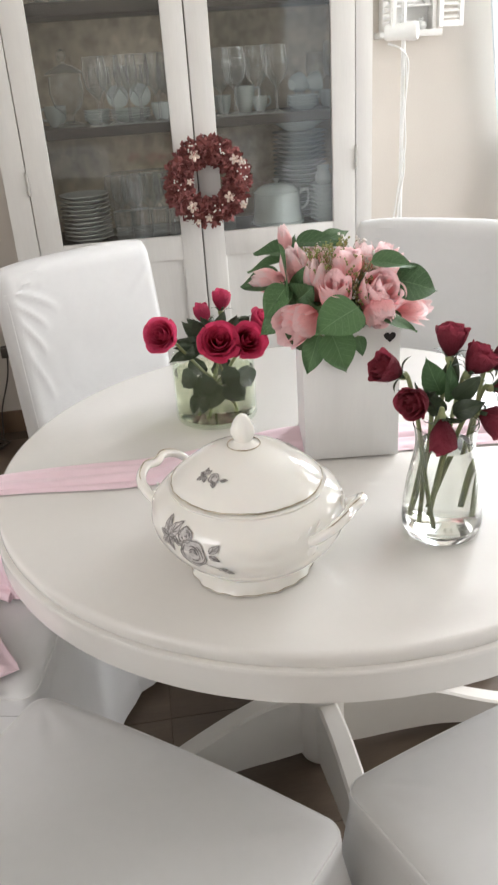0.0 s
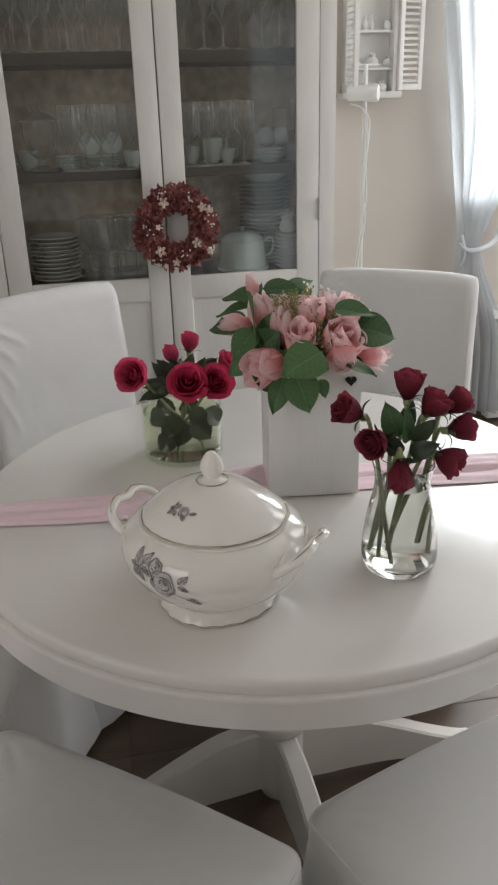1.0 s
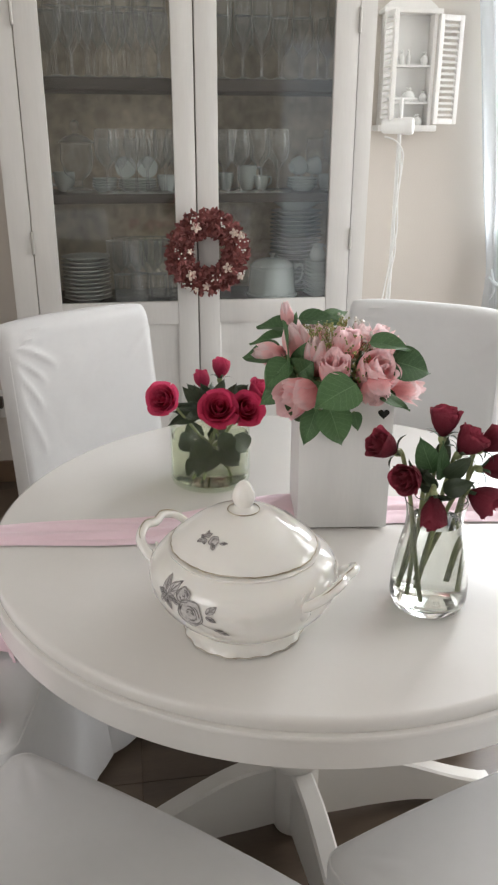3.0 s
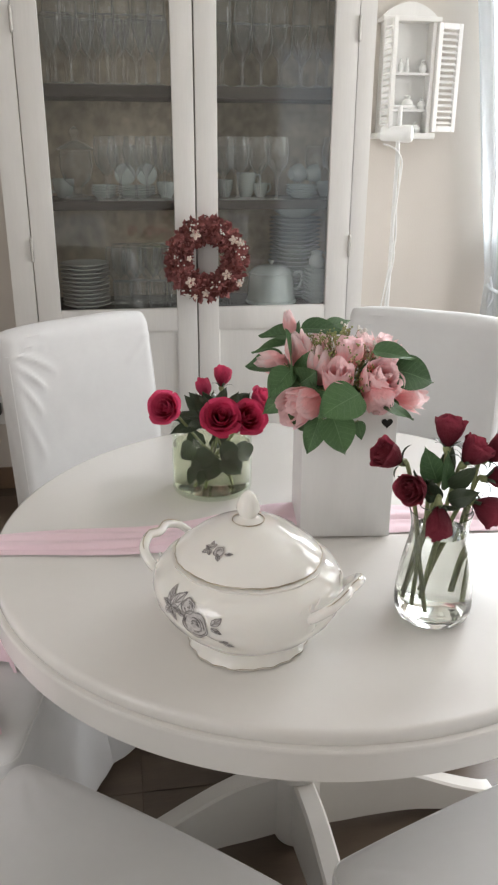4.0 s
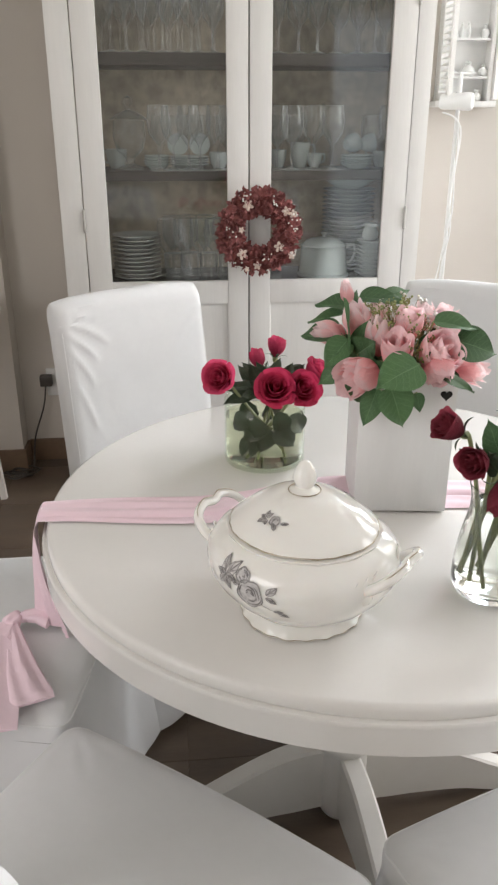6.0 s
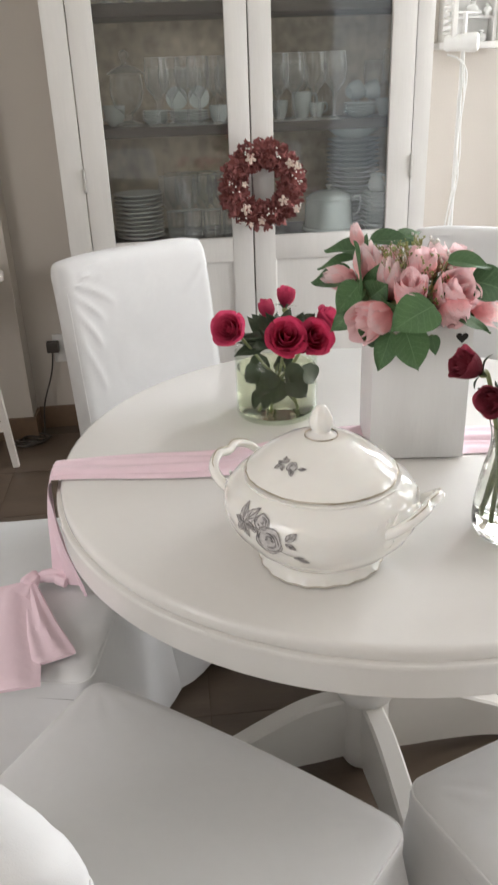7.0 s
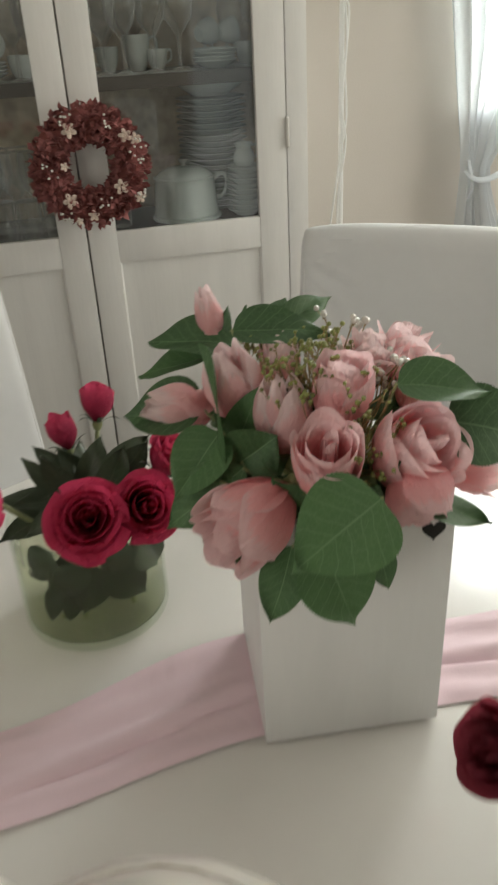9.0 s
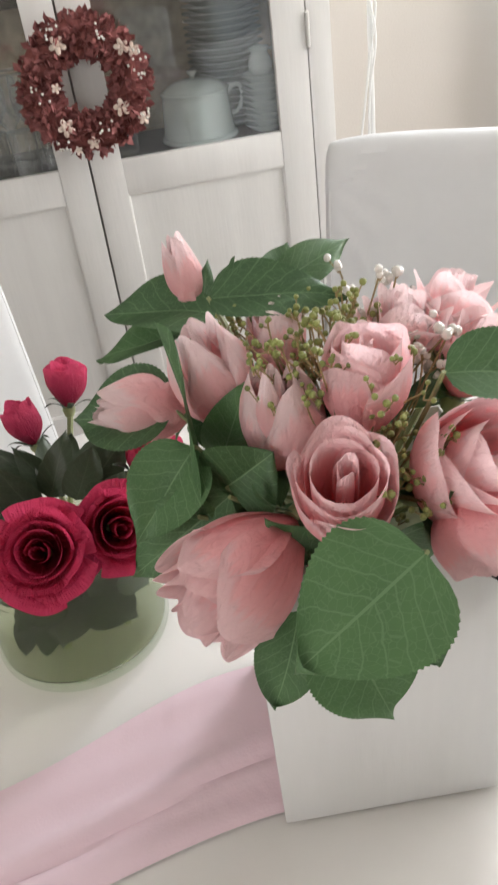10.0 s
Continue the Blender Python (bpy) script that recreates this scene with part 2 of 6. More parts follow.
M_LEAFD = leaf_mat("dark_rose_leaf", (0.022, 0.036, 0.018), (0.05, 0.075, 0.035), (0.08, 0.11, 0.06), 0.4)
M_STEM = mat("green_stem", (0.25, 0.28, 0.13), 0.5, vary=0.3, scale=40)
M_PINKP = petal_mat("pink_silk_petal", (0.98, 0.35, 0.38), (0.99, 0.61, 0.62), 0.85, streak=12.0)
M_PALEP = petal_mat("pale_pink_silk_petal", (0.98, 0.45, 0.47), (0.99, 0.67, 0.67), 0.85, streak=12.0)
M_REDP = petal_mat("crimson_petal", (0.28, 0.010, 0.040), (0.54, 0.036, 0.105), 0.55)
M_PINKRED = petal_mat("raspberry_petal", (0.38, 0.015, 0.06), (0.60, 0.06, 0.145), 0.5)
M_DREDP = petal_mat("dark_red_petal", (0.14, 0.012, 0.024), (0.255, 0.036, 0.058), 0.6)
M_BERRY = mat("green_berries", (0.25, 0.28, 0.085), 0.4, vary=0.35, scale=60)
M_TWIG = mat("ochre_twig", (0.30, 0.22, 0.10), 0.7, vary=0.2)
M_PEARL = mat("pearl_beads", (0.80, 0.78, 0.72), 0.2, coat=0.5)
M_RUSSET = mat("dried_russet_petals", (0.31, 0.095, 0.095), 0.85, vary=0.5, scale=35, colour2=(0.50, 0.19, 0.18))
M_RUSSETB = mat("dried_brown_petals", (0.22, 0.068, 0.06), 0.85, vary=0.4, scale=45)
M_CREAMF = mat("cream_dried_flower", (0.74, 0.61, 0.53), 0.9, vary=0.2, scale=70)
M_PLASTIC = mat("white_plastic", (0.80, 0.80, 0.78), 0.35, vary=0.02)
M_BLACK = mat("dark_brown_plastic", (0.06, 0.05, 0.043), 0.4)
M_METAL = mat("painted_hinge", (0.55, 0.54, 0.51), 0.4, 0.5)
M_SIDE = mat("white_side_table_paint", (0.72, 0.68, 0.63), 0.5, vary=0.08)
M_PVC = mat("white_window_frame", (0.82, 0.83, 0.83), 0.35, vary=0.02)
M_GREYBLUE = mat("bluish_white_china", (0.64, 0.70, 0.685), 0.15, vary=0.02, coat=0.3)


def sheer(name):
    m = bpy.data.materials.new(name)
    m.use_nodes = True
    nt = m.node_tree
    nt.nodes.remove(nt.nodes["Principled BSDF"])
    tr, tl, df, m1, m2 = (nt.nodes.new("ShaderNode" + k) for k in ("BsdfTransparent", "BsdfTranslucent", "BsdfDiffuse", "MixShader", "MixShader"))
    tl.inputs[0].default_value = df.inputs[0].default_value = (0.70, 0.73, 0.75, 1)
    m1.inputs[0].default_value, m2.inputs[0].default_value = 0.5, 0.8
    nt.links.new(tl.outputs[0], m1.inputs[1])
    nt.links.new(df.outputs[0], m1.inputs[2])
    nt.links.new(tr.outputs[0], m2.inputs[1])
    nt.links.new(m1.outputs[0], m2.inputs[2])
    nt.links.new(m2.outputs[0], nt.nodes["Material Output"].inputs["Surface"])
    return m


M_SHEER = sheer("sheer_white_voile")
M_OUT = bpy.data.materials.new("bright_daylight")
M_OUT.use_nodes = True
_b = M_OUT.node_tree.nodes["Principled BSDF"]
_b.inputs["Emission Color"].default_value, _b.inputs["Emission Strength"].default_value = (0.9, 0.96, 1.0, 1), 1.5

M_SHADE = bpy.data.materials.new("shaded_daylight")
M_SHADE.use_nodes = True
_b = M_SHADE.node_tree.nodes["Principled BSDF"]
_b.inputs["Emission Color"].default_value, _b.inputs["Emission Strength"].default_value = (0.86, 0.95, 1.0, 1), 0.50

# ---------------------------------------------------------------- mesh tools


def part(name, bm, material, parent=None, label="", smooth=True):
    """Links a bmesh as one mesh object, under a thing or a part."""
    me = bpy.data.meshes.new(name)
    bm.normal_update()
    bm.to_mesh(me)
    bm.free()
    if smooth:
        for p in me.polygons:
            p.use_smooth = True
        me.set_sharp_from_angle(angle=radians(38))
    me.materials.append(material)
    ob = new(name, me)
    ob.parent = parent
    if label:
        tagged(ob, label)
    return ob


def thing(name, m, label, category, group="", kind=""):
    ob = new(name)
    ob.empty_display_size = 0.05
    ob.matrix_world = m
    return tagged(ob, label, category, group, kind)


def box(bm, x0, x1, y0, y1, z0, z1, bevel=0.0, seg=2):
    """Adds an axis-aligned box with bevelled edges to bm."""
    r = bmesh.ops.create_cube(bm, size=1.0, matrix=Matrix.Translation(((x0 + x1) / 2, (y0 + y1) / 2, (z0 + z1) / 2)) @ Matrix.Diagonal((x1 - x0, y1 - y0, z1 - z0, 1)))
    if bevel:
        es = list({e for v in r["verts"] for e in v.link_edges})
        bmesh.ops.bevel(bm, geom=es, offset=bevel, segments=seg, affect="EDGES", profile=0.6)
    return bm


def boxes(*rows, bevel=0.0):
    bm = bmesh.new()
    for r in rows:
        box(bm, *r, bevel=bevel)
    return bm


def rings(bm, loops, close_first=False, close_last=False, wrap=True):
    """Skins rows of points."""
    vs = [[bm.verts.new(p) for p in lp] for lp in loops]
    n = len(loops[0])
    for a, b in zip(vs, vs[1:]):
        for i in range(n if wrap else n - 1):
            j = (i + 1) % n
            bm.faces.new((a[i], a[j], b[j], b[i]))
    if close_first:
        bm.faces.new(list(reversed(vs[0])))
    if close_last:
        bm.faces.new(vs[-1])
    return vs


def lathe(profile, n=40, sx=1.0, sy=1.0, wave=None, bm=None, at=(0, 0, 0)):
    """A turned body: profile rows of (radius, z). wave(angle, k) scales the radius."""
    bm = bm or bmesh.new()
    loops = []
    for k, (r, z) in enumerate(profile):
        lp = []
        for i in range(n):
            a = 2 * math.pi * i / n
            f = wave(a, k) if wave else 1.0
            lp.append((at[0] + r * f * sx * math.cos(a), at[1] + r * f * sy * math.sin(a), at[2] + z))
        loops.append(lp)
    rings(bm, loops, close_first=profile[0][0] > 1e-5, close_last=profile[-1][0] > 1e-5)
    bmesh.ops.remove_doubles(bm, verts=bm.verts, dist=1e-6)
    return bm


def spline(pts, n):
    """n points on a smooth curve through pts."""
    pts = [Vector(p) for p in pts]
    out = []
    m = len(pts) - 1
    for k in range(n):
        t = k / (n - 1) * m
        i = min(int(t), m - 1)
        f = t - i
        p0, p1, p2, p3 = pts[max(i - 1, 0)], pts[i], pts[i + 1], pts[min(i + 2, m)]
        out.append(0.5 * ((2 * p1) + (p2 - p0) * f + (2 * p0 - 5 * p1 + 4 * p2 - p3) * f * f + (3 * p1 - p0 - 3 * p2 + p3) * f ** 3))
    return out


def tube(bm, pts, r, n=8, r2=None, flat=1.0):
    """A round rod along pts, tapering from r to r2."""
    pts = [Vector(p) for p in pts]
    r2 = r if r2 is None else r2
    loops, side = [], None
    for k, p in enumerate(pts):
        d = (pts[min(k + 1, len(pts) - 1)] - pts[max(k - 1, 0)]).normalized()
        if side is None:
            side = d.orthogonal().normalized()
        side = (side - d * side.dot(d)).normalized()
        up = d.cross(side)
        rr = r + (r2 - r) * k / max(1, len(pts) - 1)
        loops.append([p + side * rr * math.cos(2 * math.pi * i / n) + up * rr * flat * math.sin(2 * math.pi * i / n) for i in range(n)])
    rings(bm, loops, True, True)
    return bm


def align(z, at=(0, 0, 0), spin=0.0):
    """A pose at a place whose z axis points along z."""
    return Matrix.Translation(at) @ Vector(z).to_track_quat("Z", "Y").to_matrix().to_4x4() @ Matrix.Rotation(spin, 4, "Z")


def rounded(w, d, r, n=6):
    """A rounded rectangle's outline, w by d, about the origin."""
    out = []
    for cx, cy, a0 in ((w / 2 - r, d / 2 - r, 0), (-w / 2 + r, d / 2 - r, 90), (-w / 2 + r, -d / 2 + r, 180), (w / 2 - r, -d / 2 + r, 270)):
        for k in range(n + 1):
            a = radians(a0 + 90 * k / n)
            out.append((cx + r * math.cos(a), cy + r * math.sin(a)))
    return out


def dense(outline, step):
    """The outline with points no further apart than step."""
    out = []
    for (x, y), (x2, y2) in zip(outline, outline[1:] + outline[:1]):
        k = max(1, int(math.hypot(x2 - x, y2 - y) / step))
        out += [(x + (x2 - x) * i / k, y + (y2 - y) * i / k) for i in range(k)]
    return out


def structure(name, bm, material, label, category, smooth=False):
    return tagged(part(name, bm, material, smooth=smooth), label, category, kind="structure")


# ---------------------------------------------------------------- room
XW, XE, YS, YN, CEIL = -2.3, 2.7, -2.8, 1.95, 2.65
structure("floor", boxes((XW, XE, YS, YN, -0.12, -0.0015)), M_GROUT, "grout bed under brown floor tiles", "floor")
structure("ceiling", boxes((XW - 0.15, XE + 0.15, YS - 0.15, YN + 0.25, CEIL, CEIL + 0.1)), M_CEIL, "plain white painted ceiling", "ceiling")
WX0, WX1, WZ0, WZ1 = 1.24, 2.3, 1.0, 2.28
structure("wall_north", boxes((XW, WX0, YN, YN + 0.22, -0.12, CEIL), (WX1, XE, YN, YN + 0.22, -0.12, CEIL),
                              (WX0, WX1, YN, YN + 0.22, -0.12, WZ0), (WX0, WX1, YN, YN + 0.22, WZ1, CEIL)), M_WALL, "beige painted wall with a window opening", "wall")
SX0, SX1, SZ1 = 1.10, 2.20, 2.15
structure("wall_south", boxes((XW, SX0, YS - 0.15, YS, -0.12, CEIL), (SX1, XE, YS - 0.15, YS, -0.12, CEIL), (SX0, SX1, YS - 0.15, YS, SZ1, CEIL), (SX0, SX1, YS - 0.15, YS, -0.12, -0.0014)),
          M_WALL, "beige painted wall with a glazed door opening", "wall")
structure("wall_west", boxes((XW - 0.15, XW, YS - 0.15, -2.4, -0.12, CEIL), (XW - 0.15, XW, -1.0, YN + 0.22, -0.12, CEIL), (XW - 0.15, XW, -2.4, -1.0, -0.12, 0.9), (XW - 0.15, XW, -2.4, -1.0, 2.32, CEIL)),
          M_WALL, "beige painted wall with a window opening", "wall")
structure("wall_east", boxes((XE, XE + 0.15, YS - 0.15, -0.35, -0.12, CEIL), (XE, XE + 0.15, 1.65, YN + 0.22, -0.12, CEIL), (XE, XE + 0.15, -0.35, 1.65, -0.12, 0.9), (XE, XE + 0.15, -0.35, 1.65, 2.32, CEIL)),
          M_WALL, "beige painted wall with a window opening", "wall")
structure("wall_pier", boxes((-1.45, -0.925, YN - 0.11, YN - 0.002, 0, CEIL - 0.003)), M_WALL, "shallow beige wall pier beside the cabinet", "wall")
structure("baseboard_north", boxes((-0.915, -0.665, YN - 0.012, YN - 0.001, 0.0, 0.095), (0.6, XE - 0.002, YN - 0.012, YN - 0.001, 0.0, 0.095), bevel=0.002), M_SKIRT, "brown tile skirting along the wall", "baseboard")
structure("baseboard_pier", boxes((-1.45, -0.913, YN - 0.123, YN - 0.111, 0.0, 0.095), (-0.924, -0.913, YN - 0.11, YN - 0.013, 0.0, 0.095), bevel=0.002), M_SKIRT, "brown tile skirting round the pier", "baseboard")

# window with its frame, panes and the ledge below
w1 = tagged(thing("window_1", pose(0, 0, 0), "white framed window, bright with daylight", "window", kind="structure"), kind="structure")
part("window_frame", boxes((WX0, WX0 + 0.06, YN + 0.10, YN + 0.16, WZ0, WZ1), (WX1 - 0.06, WX1, YN + 0.10, YN + 0.16, WZ0, WZ1),
                           (WX0 + 0.06, WX1 - 0.06, YN + 0.10, YN + 0.16, WZ0, WZ0 + 0.06), (WX0 + 0.06, WX1 - 0.06, YN + 0.10, YN + 0.16, WZ1 - 0.06, WZ1),
                           ((WX0 + WX1) / 2 - 0.04, (WX0 + WX1) / 2 + 0.04, YN + 0.098, YN + 0.162, WZ0 + 0.06, WZ1 - 0.06), bevel=0.004), M_PVC, w1)
for a, b in ((WX0 + 0.06, (WX0 + WX1) / 2 - 0.04), ((WX0 + WX1) / 2 + 0.04, WX1 - 0.06)):
    p = part("pane", boxes((a, b, YN + 0.127, YN + 0.133, WZ0 + 0.06, WZ1 - 0.06)), M_PANE, w1)
    p.visible_shadow = False
part("window_sill", boxes((WX0 - 0.03, WX1 + 0.03, YN - 0.05, YN + 0.098, WZ0 - 0.03, WZ0 - 0.001), bevel=0.005), M_PVC, w1)
structure("backdrop", boxes((-1.0, 6.0, 3.6, 3.62, -0.5, 4.5)), M_OUT, "bright overcast daylight outside the window", "sky")
structure("trim_ledge", boxes((1.36, 2.3, YN - 0.09, YN - 0.001, 0.49, 0.53), (1.4, 2.26, YN - 0.07, YN - 0.002, 0.02, 0.488), bevel=0.006), M_PVC, "white boxed ledge under the window", "ledge")
# glazed door in the wall opposite the cabinet, mirrored in its pane
gd = thing("door_1", pose(0, 0, 0), "white framed glazed door, pale with daylight", "door", kind="structure")
part("door_frame", boxes((SX0, SX0 + 0.05, YS - 0.10, YS - 0.04, 0.0, SZ1), (SX1 - 0.05, SX1, YS - 0.10, YS - 0.04, 0.0, SZ1), (SX0 + 0.05, SX1 - 0.05, YS - 0.10, YS - 0.04, SZ1 - 0.05, SZ1),
                         (SX0 + 0.05, SX1 - 0.05, YS - 0.10, YS - 0.04, 0.0, 0.12), ((SX0 + SX1) / 2 - 0.035, (SX0 + SX1) / 2 + 0.035, YS - 0.102, YS - 0.038, 0.12, SZ1 - 0.05), bevel=0.004), M_PVC, gd)
structure("backdrop_south", boxes((0.2, 3.1, YS - 0.9, YS - 0.88, -0.1, 3.2)), M_SHADE, "pale shaded daylight outside the glazed door", "sky")
# unseen frames added round the openings of the two fill lamps
for nm, xx, ya, yb_ in (("window_2", XE + 0.05, -0.35, 1.65), ("window_3", XW - 0.11, -2.4, -1.0)):
    w2 = thing(nm, pose(0, 0, 0), "unseen white window frame added in the side wall for fill light", "window", kind="structure")
    part("window_frame", boxes((xx, xx + 0.06, ya, ya + 0.06, 0.9, 2.32), (xx, xx + 0.06, yb_ - 0.06, yb_, 0.9, 2.32), (xx, xx + 0.06, ya + 0.06, yb_ - 0.06, 0.9, 0.96), (xx, xx + 0.06, ya + 0.06, yb_ - 0.06, 2.26, 2.32), bevel=0.004), M_PVC, w2)

# sheer curtain gathered by a tie
bm = bmesh.new()
loops = []
for k in range(41):
    z = 2.42 - k * (2.42 - 0.06) / 40
    pinch = math.exp(-((z - 0.84) / 0.30) ** 2)
    upper = max(0.0, z - 0.84)
    x0 = 1.175 - 0.145 * max(0.0, z - 0.84) + 0.012 * pinch
    x1 = x0 + (0.40 if z > 0.84 else 0.24) * (1 - 0.80 * pinch) + 0.05
    row = []
    for i in range(97):
        u = i / 96
        fold = math.sin(u * 44 + 0.6 * math.sin(z * 2)) * (0.022 - 0.008 * pinch) + 0.012 * math.sin(u * 13 + z * 3)
        row.append((x0 + (x1 - x0) * u, 1.865 + fold, z))
    loops.append(row)
rings(bm, loops, wrap=False)
cur = thing("curtain", pose(0, 0, 0), "sheer white voile curtain gathered with a tie", "curtain")
part("voile", bm, M_SHEER, cur)
bm = bmesh.new()
tube(bm, spline([(1.175, 1.83, 0.83), (1.21, 1.815, 0.80), (1.28, 1.82, 0.805), (1.36, 1.87, 0.83), (1.40, 1.93, 0.86)], 16), 0.012, 8, flat=0.5)
tube(bm, spline([(1.185, 1.83, 0.86), (1.20, 1.82, 0.78), (1.19, 1.83, 0.74)], 10), 0.010, 8, flat=0.5)
part("tie_band", bm, M_SHEER, cur)
bm = bmesh.new()
tube(bm, [(1.05, 1.90, 2.44), (2.5, 1.90, 2.44)], 0.012, 10)
tagged(part("curtain_rod", bm, M_PVC), "white curtain rod above the window", "curtain rod")

# ---------------------------------------------------------------- display cabinet
CX0, CX1, CY, CD, CT = -0.66, 0.575, 1.59, 0.355, 2.12
cab = thing("display_cabinet", pose(0, 0, 0), "tall white painted cabinet with two glazed doors", "cabinet")
part("plinth", boxes((CX0 + 0.01, CX1 - 0.01, CY + 0.03, CY + CD, 0.0, 0.079)), M_CAB, cab, smooth=False)
part("side", boxes((CX0, CX0 + 0.022, CY + 0.022, CY + CD, 0.081, CT - 0.03), bevel=0.002), M_CAB, cab)
part("side", boxes((CX1 - 0.022, CX1, CY + 0.022, CY + CD, 0.081, CT - 0.03), bevel=0.002), M_CAB, cab)
part("back_panel", boxes((CX0 + 0.023, CX1 - 0.023, CY + CD - 0.014, CY + CD - 0.002, 0.10, CT - 0.05)), M_CABIN, cab)
part("cornice", boxes((CX0 - 0.03, CX1 + 0.03, CY - 0.025, CY + CD, CT - 0.028, CT), (CX0 - 0.012, CX1 + 0.012, CY - 0.008, CY + CD, CT - 0.07, CT - 0.0285), bevel=0.004), M_CAB, cab)
part("stile", boxes((CX0, -0.5845, CY, CY + 0.021, 0.081, CT - 0.071), bevel=0.002), M_CAB, cab)
part("stile", boxes((0.519, CX1, CY, CY + 0.021, 0.081, CT - 0.071), bevel=0.002), M_CAB, cab)
for xl in (CX0 + 0.0225, CX1 - 0.027):
    part("lining", boxes((xl, xl + 0.0045, CY + 0.03, CY + CD - 0.015, 0.82, CT - 0.09)), M_CABIN, cab)
# strip behind the door gap, coloured grey as its shade
part("centre_batten", boxes((-0.06, 0.006, CY + 0.012, CY + 0.04, 0.10, CT - 0.08)), M_GAP, cab)
for z0, z1 in ((0.775, 0.80), (1.143, 1.175), (1.498, 1.535), (1.86, 1.89), (0.085, 0.105)):
    part("shelf", boxes((CX0 + 0.028, CX1 - 0.028, CY + 0.045, CY + CD - 0.016, z0, z1), bevel=0.003), M_SHELF, cab, "dark stained wooden shelf")


def door(x0, x1, gx0, gx1, hinge_x):
    d = part("door", boxes((x0, gx0, CY - 0.002, CY + 0.02, 0.085, CT - 0.075), (gx1, x1, CY - 0.002, CY + 0.02, 0.085, CT - 0.075), bevel=0.0025), M_CAB, cab, "white painted door with a glass pane")
    for za, zb in ((0.732, 0.812), (0.086, 0.17), (CT - 0.15, CT - 0.076)):
        part("rail", boxes((gx0, gx1, CY - 0.0005, CY + 0.019, za, zb), bevel=0.002), M_CAB, d)
    g = part("pane", boxes((gx0 - 0.004, gx1 + 0.004, CY + 0.0105, CY + 0.0135, 0.808, CT - 0.146)), M_PANE, d, "glass pane with a dimming grey tint")
    g.visible_shadow = False
    bm = boxes((gx0, gx1, CY + 0.008, CY + 0.016, 0.171, 0.731))
    r = 0.0045
    part("lower_panel", bm, M_CAB, d, smooth=False)
    bm = bmesh.new()
    for (a, b) in (((gx0, 0.17), (gx0, 0.732)), ((gx1, 0.17), (gx1, 0.732)), ((gx0, 0.731), (gx1, 0.731)), ((gx0, 0.171), (gx1, 0.171))):
        tube(bm, [(a[0], CY + 0.005, a[1]), (b[0], CY + 0.005, b[1])], r, 6)
    part("panel_moulding", bm, M_CAB, d)
    for z in (0.3, 1.02, 1.71):
        bm = bmesh.new()
        tube(bm, [(hinge_x, CY - 0.005, z - 0.032), (hinge_x, CY - 0.005, z + 0.032)], 0.0055, 10)
        for s in (-1, 1):
            lathe([(0.0, -0.006), (0.004, -0.003), (0.0055, 0), (0.004, 0.004), (0.0, 0.007)], 8, bm=bm, at=(hinge_x, CY - 0.005, z + s * 0.034))
        part("hinge", bm, M_METAL, d, "painted barrel hinge")
    return d


door(-0.5815, -0.0295, -0.504, -0.10, -0.583)
door(-0.0245, 0.516, 0.048, 0.437, 0.5175)


# china and glass inside
def plate_mesh(r, h=0.016):
    bm = lathe([(0.0, 0.0), (r * 0.55, 0.0), (r * 0.6, 0.002), (r * 0.97, h), (r, h + 0.001), (r * 0.985, h + 0.003), (r * 0.62, 0.005), (0.0, 0.004)], 36)
    ob = part("plate", bm, M_CHINA)
    return ob.data, ob


def stack(x, y, z, r, n, step, label, group, material):
    me, first = plate_mesh(r)
    me.materials[0] = material
    for k in range(n):
        ob = first if k == 0 else new("plate", me)
        ob.matrix_world = Matrix.Translation((x + random.uniform(-1, 1) * 0.0015, y, z + k * step)) @ Matrix.Rotation(k * 1.3, 4, "Z")
        tagged(ob, label, "plate", group)


stack(-0.418, 1.705, 0.801, 0.086, 11, 0.0142, "white china dessert plate in a stack on the shelf", "stack of dessert plates", M_CHINA)
stack(0.372, 1.835, 0.801, 0.098, 19, 0.0155, "bluish white dinner plate in a tall stack", "tall stack of dinner plates", M_GREYBLUE)
stack(0.425, 1.69, 0.801, 0.052, 9, 0.0140, "small bluish white plate in a low stack", "low stack of small plates", M_GREYBLUE)
stack(-0.335, 1.74, 1.176, 0.045, 4, 0.0090, "white saucer in a small stack", "saucers on the middle shelf", M_GREYBLUE)
stack(-0.222, 1.74, 1.176, 0.070, 4, 0.0080, "white saucer in a small stack", "saucers beside the stemware", M_GREYBLUE)
stack(0.368, 1.72, 1.176, 0.058, 4, 0.0090, "white saucer under two cups", "saucers under cups", M_GREYBLUE)


def shell(profile, t=0.0025):
    """Closes an outer profile with an inner wall t thinner."""
    inner = [(max(r - t, 0.0), z + (t if i == 0 else 0)) for i, (r, z) in enumerate(profile)]
    return profile + [(r, z) for r, z in reversed(inner)]


def cup(x, y, z, r, h, spin=0.0, lay=0.0):
    c = thing("tea_cup", pose(x, y + 0.085, z, 0, lay, spin), "bluish white china tea cup on a shelf", "cup", "tea cups in the cabinet")
    part("bowl", lathe(shell([(0.0, 0.0), (r * 0.55, 0.0), (r * 0.6, 0.004), (r * 0.85, h * 0.35), (r * 0.97, h * 0.7), (r, h)]), 28), M_GREYBLUE, c)
    bm = bmesh.new()
    tube(bm, spline([(r * 0.9, 0, h * 0.85), (r * 1.45, 0, h * 0.9), (r * 1.5, 0, h * 0.5), (r * 0.85, 0, h * 0.3)], 12), 0.0035, 6)
    part("handle", bm, M_GREYBLUE, c)


